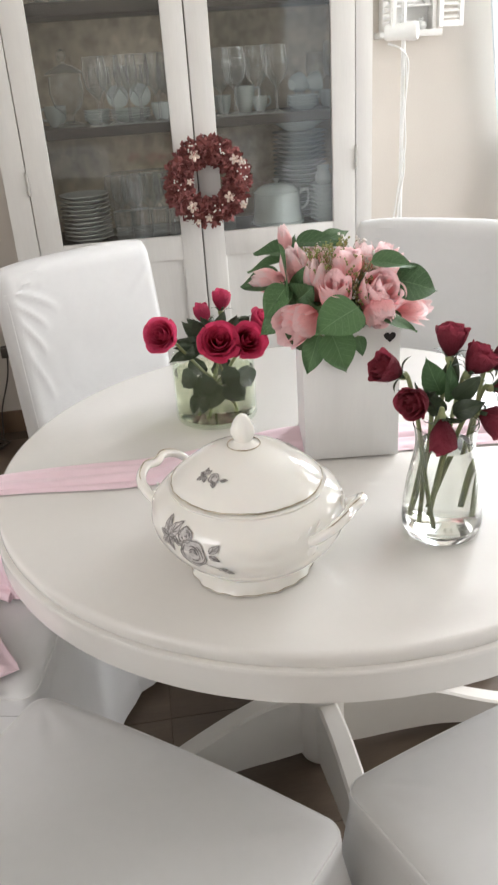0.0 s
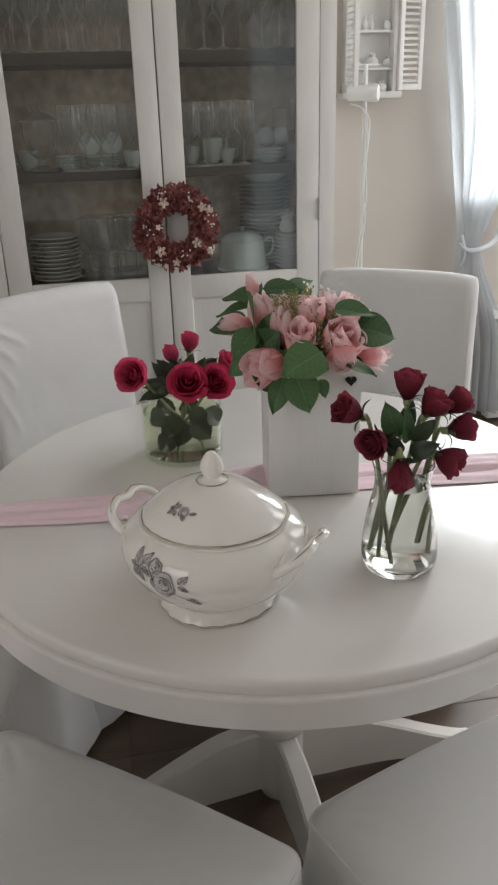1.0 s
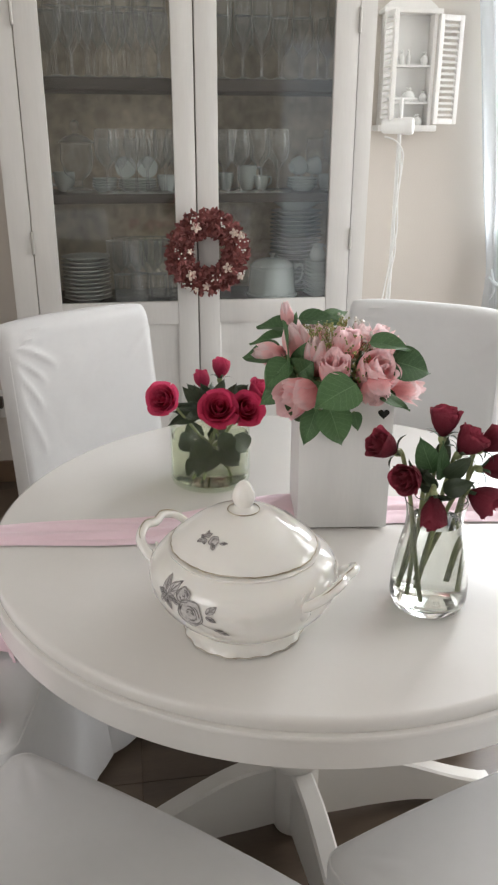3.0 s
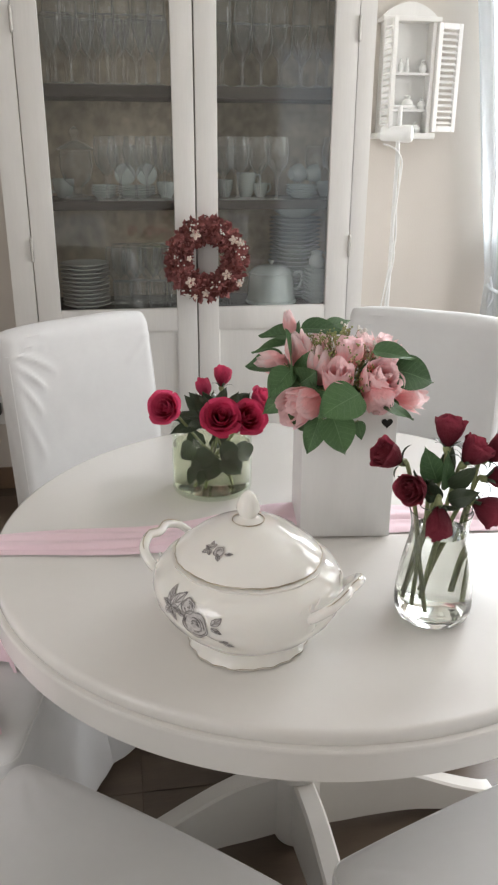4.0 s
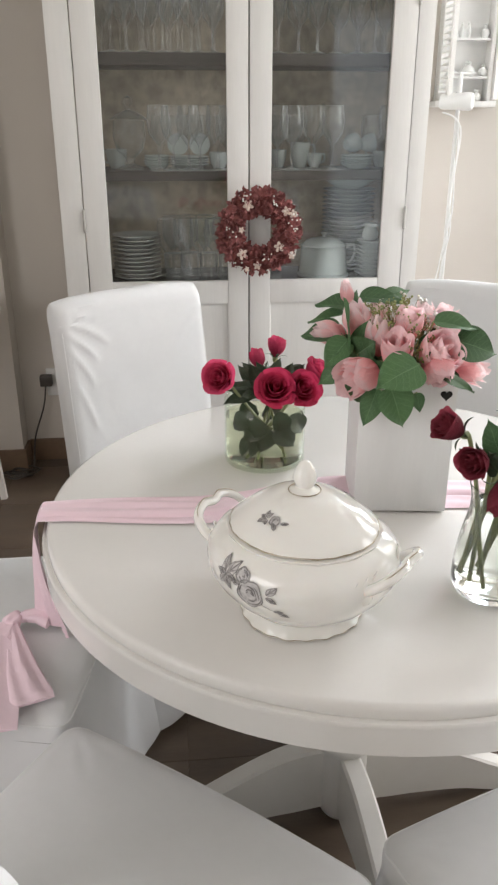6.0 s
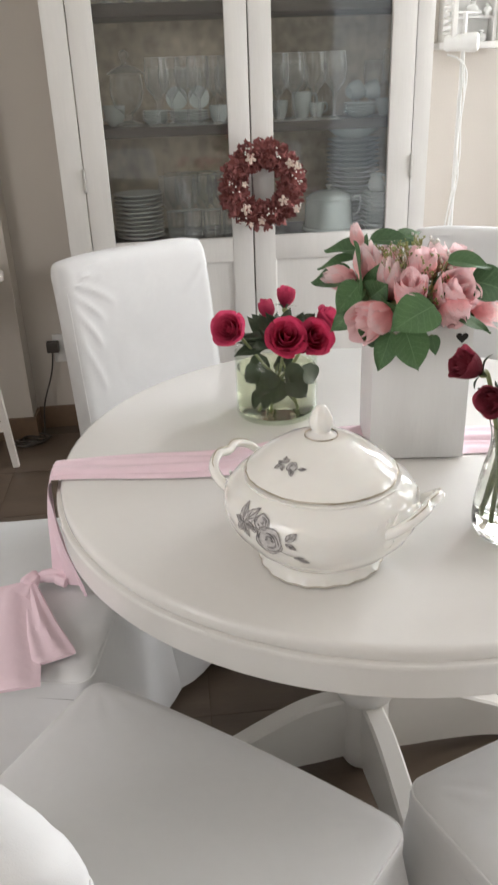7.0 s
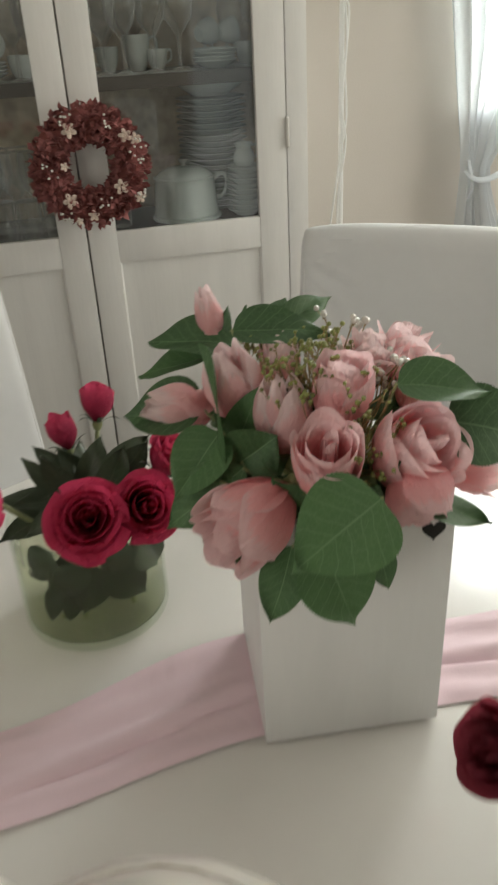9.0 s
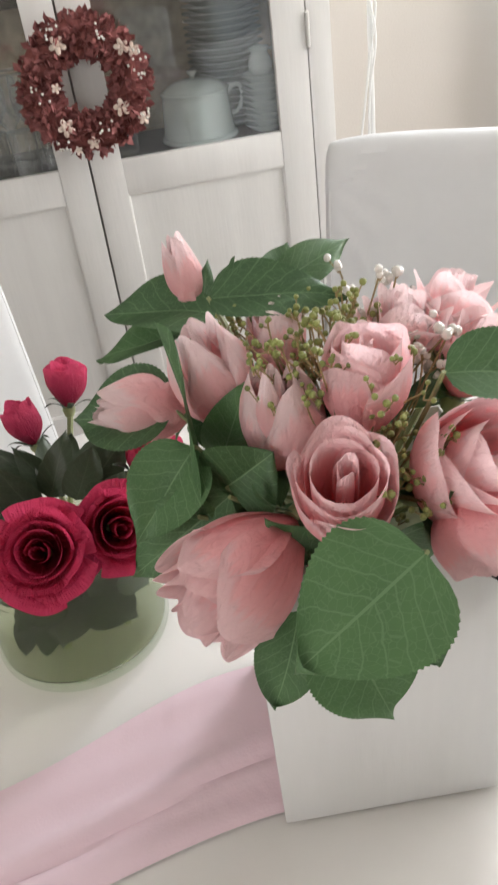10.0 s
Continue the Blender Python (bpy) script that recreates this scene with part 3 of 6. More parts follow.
cup(-0.118, 1.66, 1.176, 0.034, 0.055, 30)
cup(-0.475, 1.70, 1.176, 0.038, 0.065, 200)
cup(0.342, 1.70, 1.253, 0.033, 0.045, 30, 80)
cup(0.398, 1.70, 1.253, 0.033, 0.045, 10, 80)
cup(0.175, 1.70, 1.176, 0.036, 0.085, 10)
cup(0.10, 1.72, 1.176, 0.03, 0.06, 190)
cup(0.225, 1.68, 1.176, 0.027, 0.05, 20)
cup(0.47, 1.70, 1.176, 0.03, 0.055, 100)


def glass_thing(name, label, profile, spots, group, n=22):
    """Clear turned glass, once, then copied to each spot."""
    me, first = None, None
    for x, y, z in spots:
        if me is None:
            first = part(name, lathe(profile, n), M_STEMGLASS)
            me = first.data
            ob = first
        else:
            ob = new(name, me)
        ob.matrix_world = Matrix.Translation((x, y, z)) @ Matrix.Rotation(x * 40, 4, "Z")
        ob.visible_shadow = False
        tagged(ob, label, "glass", group)


flute = [(0.0, 0.0), (0.032, 0.0), (0.031, 0.002), (0.006, 0.008), (0.004, 0.03), (0.004, 0.09), (0.010, 0.105), (0.024, 0.135), (0.029, 0.175), (0.026, 0.232)]
goblet = [(0.0, 0.0), (0.034, 0.0), (0.033, 0.002), (0.006, 0.008), (0.0045, 0.03), (0.0045, 0.065), (0.016, 0.08), (0.033, 0.10), (0.038, 0.13), (0.033, 0.175)]
tumbler = [(0.0, 0.0), (0.026, 0.0), (0.028, 0.004), (0.033, 0.10)]
rim_goblet = [(r * 1.02, z * 1.17) for r, z in goblet]
tall_flute = [(r * 1.05, z * 1.16) for r, z in flute]
rnd = random.Random(77)


def row(x0, x1, n, y, z):
    """n glasses in an uneven row."""
    return [(x0 + (x1 - x0) * k / (n - 1) + rnd.uniform(-1, 1) * 0.007, y + rnd.uniform(-1, 1) * 0.012, z) for k in range(n)]


glass_thing("champagne_flute", "tall clear champagne flute on the upper shelf", tall_flute, row(-0.47, -0.13, 7, 1.69, 1.536) + row(0.085, 0.47, 7, 1.69, 1.536), "flutes on the upper shelf")
glass_thing("champagne_flute", "clear champagne flute at the back of the shelf", flute, row(-0.49, -0.12, 8, 1.86, 1.536), "flutes behind the front row")
glass_thing("wine_glass", "clear stemmed wine glass on the upper shelf", rim_goblet, row(-0.50, -0.13, 6, 1.775, 1.536) + row(0.075, 0.46, 6, 1.80, 1.536), "wine glasses on the upper shelf")
glass_thing("wine_glass", "clear stemmed wine glass behind the saucers", goblet, row(-0.31, -0.09, 5, 1.86, 1.176) + [(0.10, 1.83, 1.176), (0.17, 1.83, 1.176), (0.44, 1.82, 1.176)], "wine glasses on the middle shelf")
glass_thing("wine_glass", "clear stemmed wine glass in front of the cups", rim_goblet, row(-0.325, -0.085, 6, 1.655, 1.176) + [(0.075, 1.655, 1.176), (0.125, 1.648, 1.176), (0.20, 1.66, 1.176), (0.265, 1.65, 1.176), (0.465, 1.66, 1.176)], "wine glasses before the cups")
glass_thing("tumbler", "clear straight drinking glass on the lower shelf", tumbler, row(-0.295, -0.09, 4, 1.66, 0.801) + [(0.075, 1.70, 0.801)], "tumblers beside the plates")
glass_thing("wine_glass", "clear wine glass on the lower shelf", rim_goblet, row(-0.305, -0.08, 5, 1.765, 0.801) + row(-0.29, -0.10, 4, 1.86, 0.801), "wine glasses on the lower shelf")
# lidded glass jar and decanter
j = thing("lidded_jar", pose(-0.425, 1.735, 1.176), "footed clear glass jar with a lid and knob", "jar")
a = part("bowl", lathe([(0, 0), (0.04, 0), (0.038, 0.006), (0.012, 0.014), (0.014, 0.03), (0.04, 0.05), (0.05, 0.085), (0.046, 0.125)], 30), M_STEMGLASS, j)
j.scale = (1.12, 1.12, 1.25)
b = part("lid", lathe([(0.055, 0.127), (0.056, 0.130), (0.03, 0.145), (0.008, 0.152), (0.007, 0.160), (0.014, 0.170), (0.012, 0.182), (0.0, 0.188)], 30), M_STEMGLASS, j)
for o in (a, b):
    o.visible_shadow = False
dc = thing("decanter", pose(0.262, 1.82, 1.176), "clear glass decanter with a stopper", "decanter")
a = part("bottle", lathe([(0, 0), (0.032, 0), (0.035, 0.01), (0.034, 0.10), (0.014, 0.135), (0.012, 0.165), (0.017, 0.172)], 28), M_STEMGLASS, dc)
b = part("stopper", lathe([(0.009, 0.165), (0.010, 0.175), (0.018, 0.190), (0.016, 0.206), (0, 0.214)], 20), M_STEMGLASS, dc)
for o in (a, b):
    o.visible_shadow = False
# saucers stood on edge behind the front glasses
for x, y in ((-0.260, 1.715), (-0.186, 1.720)):
    me_, up = plate_mesh(0.036, 0.008)
    me_.materials[0] = M_GREYBLUE
    up.matrix_world = Matrix.Translation((x, y, 1.2205 + 0.0365)) @ Matrix.Rotation(radians(82), 4, "X")
    tagged(up, "bluish white saucer stood on edge on a saucer stack", "plate", "saucers stood on edge")
# casserole with lid
pt = thing("lidded_pot", pose(0.262, 1.725, 0.801), "bluish white china pot with domed lid and ear handle", "pot")
part("body", lathe([(0, 0), (0.088, 0), (0.091, 0.003), (0.090, 0.008), (0.083, 0.011), (0.085, 0.014), (0.084, 0.020), (0.082, 0.032), (0.080, 0.062), (0.0775, 0.090), (0.076, 0.098), (0.0775, 0.101), (0.0775, 0.103), (0.0, 0.103)], 48), M_GREYBLUE, pt)
l = part("lid", lathe([(0.0790, 0.1035), (0.0800, 0.1050), (0.0785, 0.1070), (0.0735, 0.1080), (0.0710, 0.112), (0.060, 0.1205), (0.044, 0.1275), (0.028, 0.1310), (0.010, 0.1325), (0.0, 0.1325)], 48), M_GREYBLUE, pt)
part("knob", lathe([(0.008, 0.1320), (0.0055, 0.135), (0.006, 0.138), (0.011, 0.143), (0.0125, 0.149), (0.009, 0.1495), (0, 0.1485)], 20), M_CHINA, l)
bm = bmesh.new()
tube(bm, spline([(0.076, 0, 0.092), (0.090, 0, 0.103), (0.105, 0, 0.103), (0.111, 0, 0.085), (0.105, 0, 0.060), (0.093, 0, 0.045), (0.080, 0, 0.043)], 22), 0.0062, 10, flat=0.75)
part("handle", bm, M_GREYBLUE, pt)
pt.scale = (1.07, 1.07, 1.05)
cr = thing("creamer", pose(0.425, 1.69, 0.932), "bluish white china creamer on small plates", "creamer")
part("body", lathe(shell([(0, 0), (0.022, 0), (0.03, 0.012), (0.028, 0.03), (0.020, 0.045), (0.026, 0.058)]), 26), M_GREYBLUE, cr)
bm = bmesh.new()
tube(bm, spline([(0.024, 0, 0.05), (0.042, 0, 0.05), (0.04, 0, 0.03), (0.029, 0, 0.018)], 10), 0.003, 6)
part("handle", bm, M_GREYBLUE, cr)
bw = thing("serving_bowl", pose(0.372, 1.835, 1.102), "shallow bluish white serving bowl on the plate stack", "bowl")
part("bowl", lathe(shell([(0, 0), (0.05, 0), (0.055, 0.004), (0.088, 0.025), (0.102, 0.045)], 0.004), 36), M_GREYBLUE, bw)

# ---------------------------------------------------------------- dining table
TC = Vector((0.008, 0.026, 0))
TR, TZ = 0.543, 0.74
tb = thing("dining_table", pose(TC.x, TC.y, 0, 0, 0, 0), "round white lacquered pedestal dining table", "table")
part("tabletop", lathe([(0, TZ - 0.020), (TR - 0.019, TZ - 0.020), (TR - 0.0175, TZ - 0.018), (TR - 0.0175, TZ - 0.007), (TR - 0.019, TZ - 0.003), (TR - 0.022, TZ - 0.0008), (TR - 0.026, TZ), (0.0, TZ)], 200), M_TABLE, tb)
part("edge_bead", lathe([(TR - 0.05, TZ - 0.0265), (TR - 0.0115, TZ - 0.0265), (TR - 0.009, TZ - 0.0250), (TR - 0.009, TZ - 0.0215), (TR - 0.0105, TZ - 0.0190), (TR - 0.014, TZ - 0.0178), (TR - 0.0172, TZ - 0.0182), (TR - 0.05, TZ - 0.0205), (TR - 0.05, TZ - 0.0265)], 200), M_TABLE, tb)
part("apron", lathe([(TR - 0.04, TZ - 0.068), (TR - 0.014, TZ - 0.068), (TR - 0.011, TZ - 0.065), (TR - 0.011, TZ - 0.0270), (TR - 0.04, TZ - 0.0270), (TR - 0.04, TZ - 0.068)], 200), M_TABLE, tb)
# pedestal parts carry the under-table shade in their darker lacquer
part("support_plate", lathe([(0.0, TZ - 0.05), (0.12, TZ - 0.05), (0.13, TZ - 0.04), (0.13, TZ - 0.0225), (0, TZ - 0.0225)], 48), M_LEGS_SHADED, tb)
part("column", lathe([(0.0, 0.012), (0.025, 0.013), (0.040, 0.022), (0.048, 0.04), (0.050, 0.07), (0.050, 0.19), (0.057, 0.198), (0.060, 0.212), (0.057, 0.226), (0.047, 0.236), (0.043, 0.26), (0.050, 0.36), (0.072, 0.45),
                      (0.082, 0.53), (0.075, 0.60), (0.06, 0.63), (0.075, 0.66), (0.09, TZ - 0.051), (0.0, TZ - 0.051)], 48), M_LEGS_SHADED, tb)
for k in range(4):
    ang = radians(-84 + 90 * k)
    bm = bmesh.new()
    top = spline([(0.035, 0, 0.195), (0.10, 0, 0.190), (0.16, 0, 0.172), (0.26, 0, 0.124), (0.35, 0, 0.075), (0.43, 0, 0.038), (0.46, 0, 0.03)], 22)
    low = spline([(0.035, 0, 0.045), (0.10, 0, 0.040), (0.16, 0, 0.038), (0.26, 0, 0.028), (0.35, 0, 0.006), (0.43, 0, 0.0), (0.46, 0, 0.0)], 22)
    rot = Matrix.Rotation(ang, 3, "Z")
    loops = []
    for a, b in zip(top, low):
        w = 0.021
        loops.append([rot @ Vector(p) for p in ((a.x, -w + 0.005, a.z), (a.x, -w, a.z - 0.005), (b.x, -w, b.z + 0.004), (b.x, -w + 0.004, b.z), (b.x, w - 0.004, b.z), (b.x, w, b.z + 0.004), (a.x, w, a.z - 0.005), (a.x, w - 0.005, a.z))])
    rings(bm, loops, True, True)
    part("leg", bm, M_LEGS_SHADED, tb)


# ---------------------------------------------------------------- covered chairs
def make_chair():
    """A dining chair under a long loose cover; its seat's front edge is the origin, +y looks ahead."""
    c = thing("dining_chair", pose(0, 0, 0), "dining chair under a loose white cotton cover", "chair", "chairs round the table")
    W, D = 0.478, 0.43
    out = dense(rounded(W, D, 0.026, 6), 0.02)
    out = [(x, y + 0.010 * (1 - (2 * x / W) ** 2) if y > D * 0.45 else y) for x, y in out]
    cy = -D / 2 - 0.006

    def pucker(x, y):
        """Small gathers of cloth running in from the seat's front corners."""
        h = 0.0
        for sx_ in (-1, 1):
            dx, dy = x - sx_ * 0.225, y - 0.205
            r, a = math.hypot(dx, dy), math.atan2(dy, dx * sx_)
            h += 0.0013 * math.exp(-((r - 0.055) / 0.04) ** 2) * math.sin(a * 13 + sx_)
        return h

    bm = bmesh.new()
    loops = []
    for f, z in ((0.02, 0.505), (0.3, 0.504), (0.5, 0.5025), (0.6, 0.501), (0.67, 0.500), (0.73, 0.499), (0.78, 0.498), (0.82, 0.497), (0.86, 0.4958), (0.90, 0.4945), (0.93, 0.493), (0.975, 0.489), (0.993, 0.483), (1.0, 0.474), (1.0, 0.452)):
        loops.append([(x * f * (1 + 0.16 * (y * f) / D), cy + y * f, z + 0.0018 * noise.noise(Vector((x * f * 9, y * f * 9, 1.0))) + (pucker(x * f, y * f) if f < 0.95 else 0.0)) for x, y in out])
    rings(bm, loops, close_first=True)
    part("seat_cover", bm, M_COVER, c)
    bm = bmesh.new()
    loops = []
    n = len(out)
    for k in range(15):
        v = k / 14
        z = 0.4515 - v * (0.4515 - 0.035)
        row = []
        for i, (x, y) in enumerate(out):
            r = math.hypot(x / W, y / D)
            ang = math.atan2(y / D, x / W)
            corner = math.exp(-((abs(math.sin(2 * ang)) - 1) / 0.10) ** 2)
            fold = v * (0.010 * math.sin(i * 0.55) + 0.008 * noise.noise(Vector((x * 8, y * 8, v * 1.5))) + 0.034 * corner)
            f = 0.998 + (0.030 * v + fold) / max(0.2, math.hypot(x, y))
            zz = z + (0.010 * math.sin(i * 0.7) * v if k == 14 else 0)
            row.append((x * f * (1 + 0.16 * y / D), cy + y * f, zz))
        loops.append(row)
    rings(bm, loops)
    sk = part("skirt", bm, M_COVER, c)
    bm = bmesh.new()
    edge = [(x * 0.992 * (1 + 0.16 * y / D), cy + y * 0.992, 0.4835) for x, y in out]
    tube(bm, edge + edge[:2], 0.0017, 6)
    part("piping", bm, M_PIPING, c, "sewn seam along the seat edge")
    # backrest cover, leaning back, down to the floor behind
    bm = bmesh.new()
    BW = 0.438
    # gathers of loose cloth that fan out of the top corner: start, direction, height, length, width
    FOLDS = ((0.202, 0.912, 0.60, -0.22, 0.0050, 0.10, 0.005), (0.202, 0.893, 0.50, -0.34, 0.0065, 0.14, 0.006), (0.200, 0.868, 0.34, -0.42, 0.0055, 0.12, 0.005),
             (0.198, 0.925, 0.66, -0.10, 0.0040, 0.12, 0.005), (0.194, 0.835, 0.20, -0.50, 0.0045, 0.13, 0.006), (0.183, 0.760, 0.10, -0.60, 0.0030, 0.16, 0.007),
             (-0.21, 0.890, -0.5, -0.4, 0.0025, 0.12, 0.008), (0.10, 0.60, 0.10, -0.60, 0.0016, 0.14, 0.020))
    outb = dense(rounded(BW, 0.075, 0.030, 5), 0.007)
    loops = []
    zs = [0.04, 0.15, 0.30, 0.44] + [0.47 + 0.008 * q for q in range(52)] + [0.888, 0.900, 0.912, 0.922, 0.930, 0.9355, 0.939, 0.940]
    for z in zs:
        u = (z - 0.44) / 0.5
        lean = -0.425 - 0.06 * max(0, u) ** 1.15 - (0.03 * (0.44 - z) / 0.44 if z < 0.44 else 0)
        f = 1.0
        if z > 0.9:
            s = (z - 0.9) / 0.04
            f = 1 - (1 - math.sqrt(max(0.0, 1 - s * s))) * 0.9
        row = []
        for i, (x, y) in enumerate(outb):
            wob = 0.0028 * noise.noise(Vector((x * 5 + 3, z * 4, y * 20))) + 0.0006 * noise.noise(Vector((x * 18, z * 10, 5)))
            for cxx, czz, dx, dz, am, ln_f, wd in FOLDS:
                px_, pz_ = x - cxx, z - czz
                ln_ = math.hypot(dx, dz)
                al, ac = (-px_ * dx + pz_ * dz) / ln_, (px_ * dz + pz_ * dx) / ln_
                ac -= 0.010 * math.sin(al * 22 + cxx * 60)
                if 0 < al < ln_f and y > 0:
                    wob += am * math.sin(math.pi * al / ln_f) ** 0.8 * math.exp(-(ac / wd) ** 2)
            sx = x * (1 - (1 - f) * 0.045) * (1 + 0.02 * (0.5 - u))
            sag = -0.012 * (x / (BW / 2)) ** 4 if z > 0.88 else 0
            row.append((sx, lean + y * f + wob, z + sag))
        loops.append(row)
    rings(bm, loops, close_first=True, close_last=True)
    part("back_cover", bm, M_COVER, c)
    for s in (-1, 1):
        i0 = max(range(len(outb)), key=lambda i: s * outb[i][0] + 1.2 * outb[i][1])
        bm = bmesh.new()
        tube(bm, [Vector(loops[q][i0]) for q in range(6, len(loops) - 10)], 0.0012, 6)
        part("seam", bm, M_PIPING, c, "sewn seam down the back")
    for x in (-0.19, 0.19):
        for y in (-0.06, -0.37):
            part("leg", boxes((x - 0.018, x + 0.018, y - 0.018, y + 0.018, 0.0, 0.44)), M_SHELF, c, "dark wooden leg under the cover")
    return c


def chair_pose(fx, fy, nx, ny):
    return Matrix.Translation((fx, fy, 0)) @ Matrix.Rotation(math.atan2(ny, nx) - math.pi / 2, 4, "Z")


CHAIRS = [(-0.270, -0.351, 0.62, 0.785), (0.178, -0.370, -0.30, 0.954), (-0.445, 0.045, 0.99, -0.12), (-0.152, 0.456, 0.55, -0.835), (0.276, 0.424, -0.53, -0.85)]
first = make_chair()
for k, row in enumerate(CHAIRS):
    if k:
        copy_thing(first, chair_pose(*row))
first.matrix_world = chair_pose(*CHAIRS[0])


# ---------------------------------------------------------------- pink runner
def sheet(bm, rows):
    rings(bm, rows, wrap=False)
    return bm


run = thing("table_runner", pose(0, 0, 0), "crumpled pink cloth runner across the table, its end knotted", "table runner")
EDGE = TC.x - TR + 0.008


def smooth01(v):
    v = min(1.0, max(0.0, v))
    return v * v * (3 - 2 * v)


# across the table top, over the rim and down to the chair seat as one cloth
bm = bmesh.new()
rows = []
N = 27
for k in range(100):
    row = []
    for i in range(N):
        s = (i / (N - 1) - 0.5) * 2
        if k < 66:
            x = 0.53 - (0.53 - EDGE + 0.002) * k / 65
            near = math.exp(-((x + 0.02) / 0.16) ** 2)
            left = smooth01((-0.15 - x) / 0.38)
            wid = 0.052 + 0.010 * near + 0.012 * max(0, x) - 0.013 * left
            mid = -0.004 + 0.045 * near + 0.006 * math.sin(x * 9) + 0.012 * left
            flat = 1.0 - 0.93 * math.exp(-((x - 0.069) / 0.085) ** 6)
            crease = -0.15 + 0.22 * math.sin(x * 5 + 0.5)
            fold = math.exp(-((s - crease) / 0.16) ** 2) - 0.9 * math.exp(-((s - crease + 0.22) / 0.06) ** 2)
            second = math.exp(-((s - 0.45 - 0.25 * math.sin(x * 7)) / 0.2) ** 2)
            z = 0.0035 + 0.0055 * fold + 0.003 * second * (0.5 + 0.5 * math.sin(x * 13)) + 0.0012 * math.sin(s * 11 + x * 23)
            z *= 1 - 0.75 * abs(s) ** 8
            row.append((x, mid + s * wid + 0.003 * math.sin(x * 17 + s * 2), TZ + 0.0018 + flat * max(0.0, z)))
        else:
            v = (k - 65) / 34
            top = Vector((EDGE - 0.004, 0.008 + s * 0.039, TZ + 0.004))
            end = Vector((-0.527 + 0.034 * -s, 0.020 + 0.022 * s, 0.515 + 0.006 * s))
            p = top.lerp(end, v)
            p.z = TZ + 0.004 - (TZ + 0.004 - end.z) * v
            p.x -= 0.012 * math.sin(math.pi * min(1, v * 1.1)) * (0.6 - 0.4 * s) + 0.006 * math.sin(min(1, v * 8) * math.pi / 2)
            p.x -= 0.0045 * math.sin(s * 8 + v * 2.0) * smooth01(v * 3) + 0.003 * math.sin(s * 15 - v * 3) * smooth01(v * 2)
            p.z -= 0.012 * smooth01((v - 0.7) / 0.3) * math.exp(-((s + 0.85) / 0.3) ** 2)
            row.append(p)
    rows.append(row)
sheet(bm, rows)
part("cloth", bm, M_PINK, run)


def gathered(stations, n=29):
    """A band of cloth whose cross-section is a pleated closed loop: (centre, half width, half height, pleat depth)."""
    bm = bmesh.new()
    loops = []
    for q in range(len(stations) * 5 - 4):
        a, f = divmod(q / 5, 1.0)
        a = int(a)
        c0, w0, h0, p0 = stations[a]
        c1, w1, h1, p1 = stations[min(a + 1, len(stations) - 1)]
        f = smooth01(f)
        c = Vector(c0).lerp(Vector(c1), f)
        w, hgt, pl = w0 + (w1 - w0) * f, h0 + (h1 - h0) * f, p0 + (p1 - p0) * f
        t = (Vector(stations[min(a + 1, len(stations) - 1)][0]) - Vector(stations[max(0, a - (1 if f < 0.01 else 0))][0]))
        if t.length < 1e-6:
            t = Vector(stations[-1][0]) - Vector(stations[-2][0])
        t.normalize()
        side = t.cross(Vector((0, 0, 1))).normalized()
        up = side.cross(t)
        loop = []
        for i in range(n):
            ang = 2 * math.pi * i / n
            cs, sn = math.cos(ang), math.sin(ang)
            lift = hgt * sn + (0.6 * pl * math.sin(cs * 6.5 + q * 0.2) if sn > -0.2 else 0)
            loop.append(c + side * cs * w + up * lift)
        loops.append(loop)
    rings(bm, loops, True, True)
    return bm


part("twist", gathered([((-0.535, 0.030, 0.520), 0.026, 0.012, 0.003), ((-0.556, 0.036, 0.524), 0.019, 0.013, 0.004), ((-0.578, 0.033, 0.526), 0.011, 0.011, 0.003),
                        ((-0.592, 0.030, 0.524), 0.008, 0.009, 0.001)]), M_PINK, run)
part("knot", gathered([((-0.587, 0.036, 0.520), 0.006, 0.007, 0.001), ((-0.596, 0.028, 0.525), 0.015, 0.015, 0.003), ((-0.606, 0.018, 0.523), 0.014, 0.014, 0.003), ((-0.612, 0.010, 0.518), 0.006, 0.007, 0.001)]), M_PINK, run)
part("tail", gathered([((-0.602, 0.018, 0.521), 0.012, 0.010, 0.003), ((-0.626, -0.010, 0.518), 0.042, 0.010, 0.004), ((-0.628, -0.070, 0.515), 0.056, 0.008, 0.005), ((-0.622, -0.150, 0.514), 0.062, 0.007, 0.005),
                       ((-0.618, -0.222, 0.511), 0.066, 0.006, 0.004), ((-0.617, -0.236, 0.510), 0.066, 0.003, 0.003)]), M_PINK, run)
part("tail", gathered([((-0.598, 0.012, 0.519), 0.010, 0.009, 0.002), ((-0.580, -0.050, 0.516), 0.018, 0.009, 0.004), ((-0.562, -0.110, 0.514), 0.026, 0.008, 0.005),
                       ((-0.541, -0.165, 0.512), 0.034, 0.006, 0.004), ((-0.537, -0.176, 0.510), 0.034, 0.003, 0.003)]), M_PINK, run)


# ---------------------------------------------------------------- soup tureen
SX, SY = 1.075, 1.02
tu = thing("soup_tureen", pose(-0.1425, -0.291, TZ + 0.001, 0, 0, -40), "cream porcelain soup tureen with grey rose print and worn gilt rims", "tureen")


def scallop(a, k):
    return 1.0 + 0.014 * math.cos(20 * a) + 0.010 * math.cos(4 * a) + 0.006 * math.cos(11 * a + 0.7)


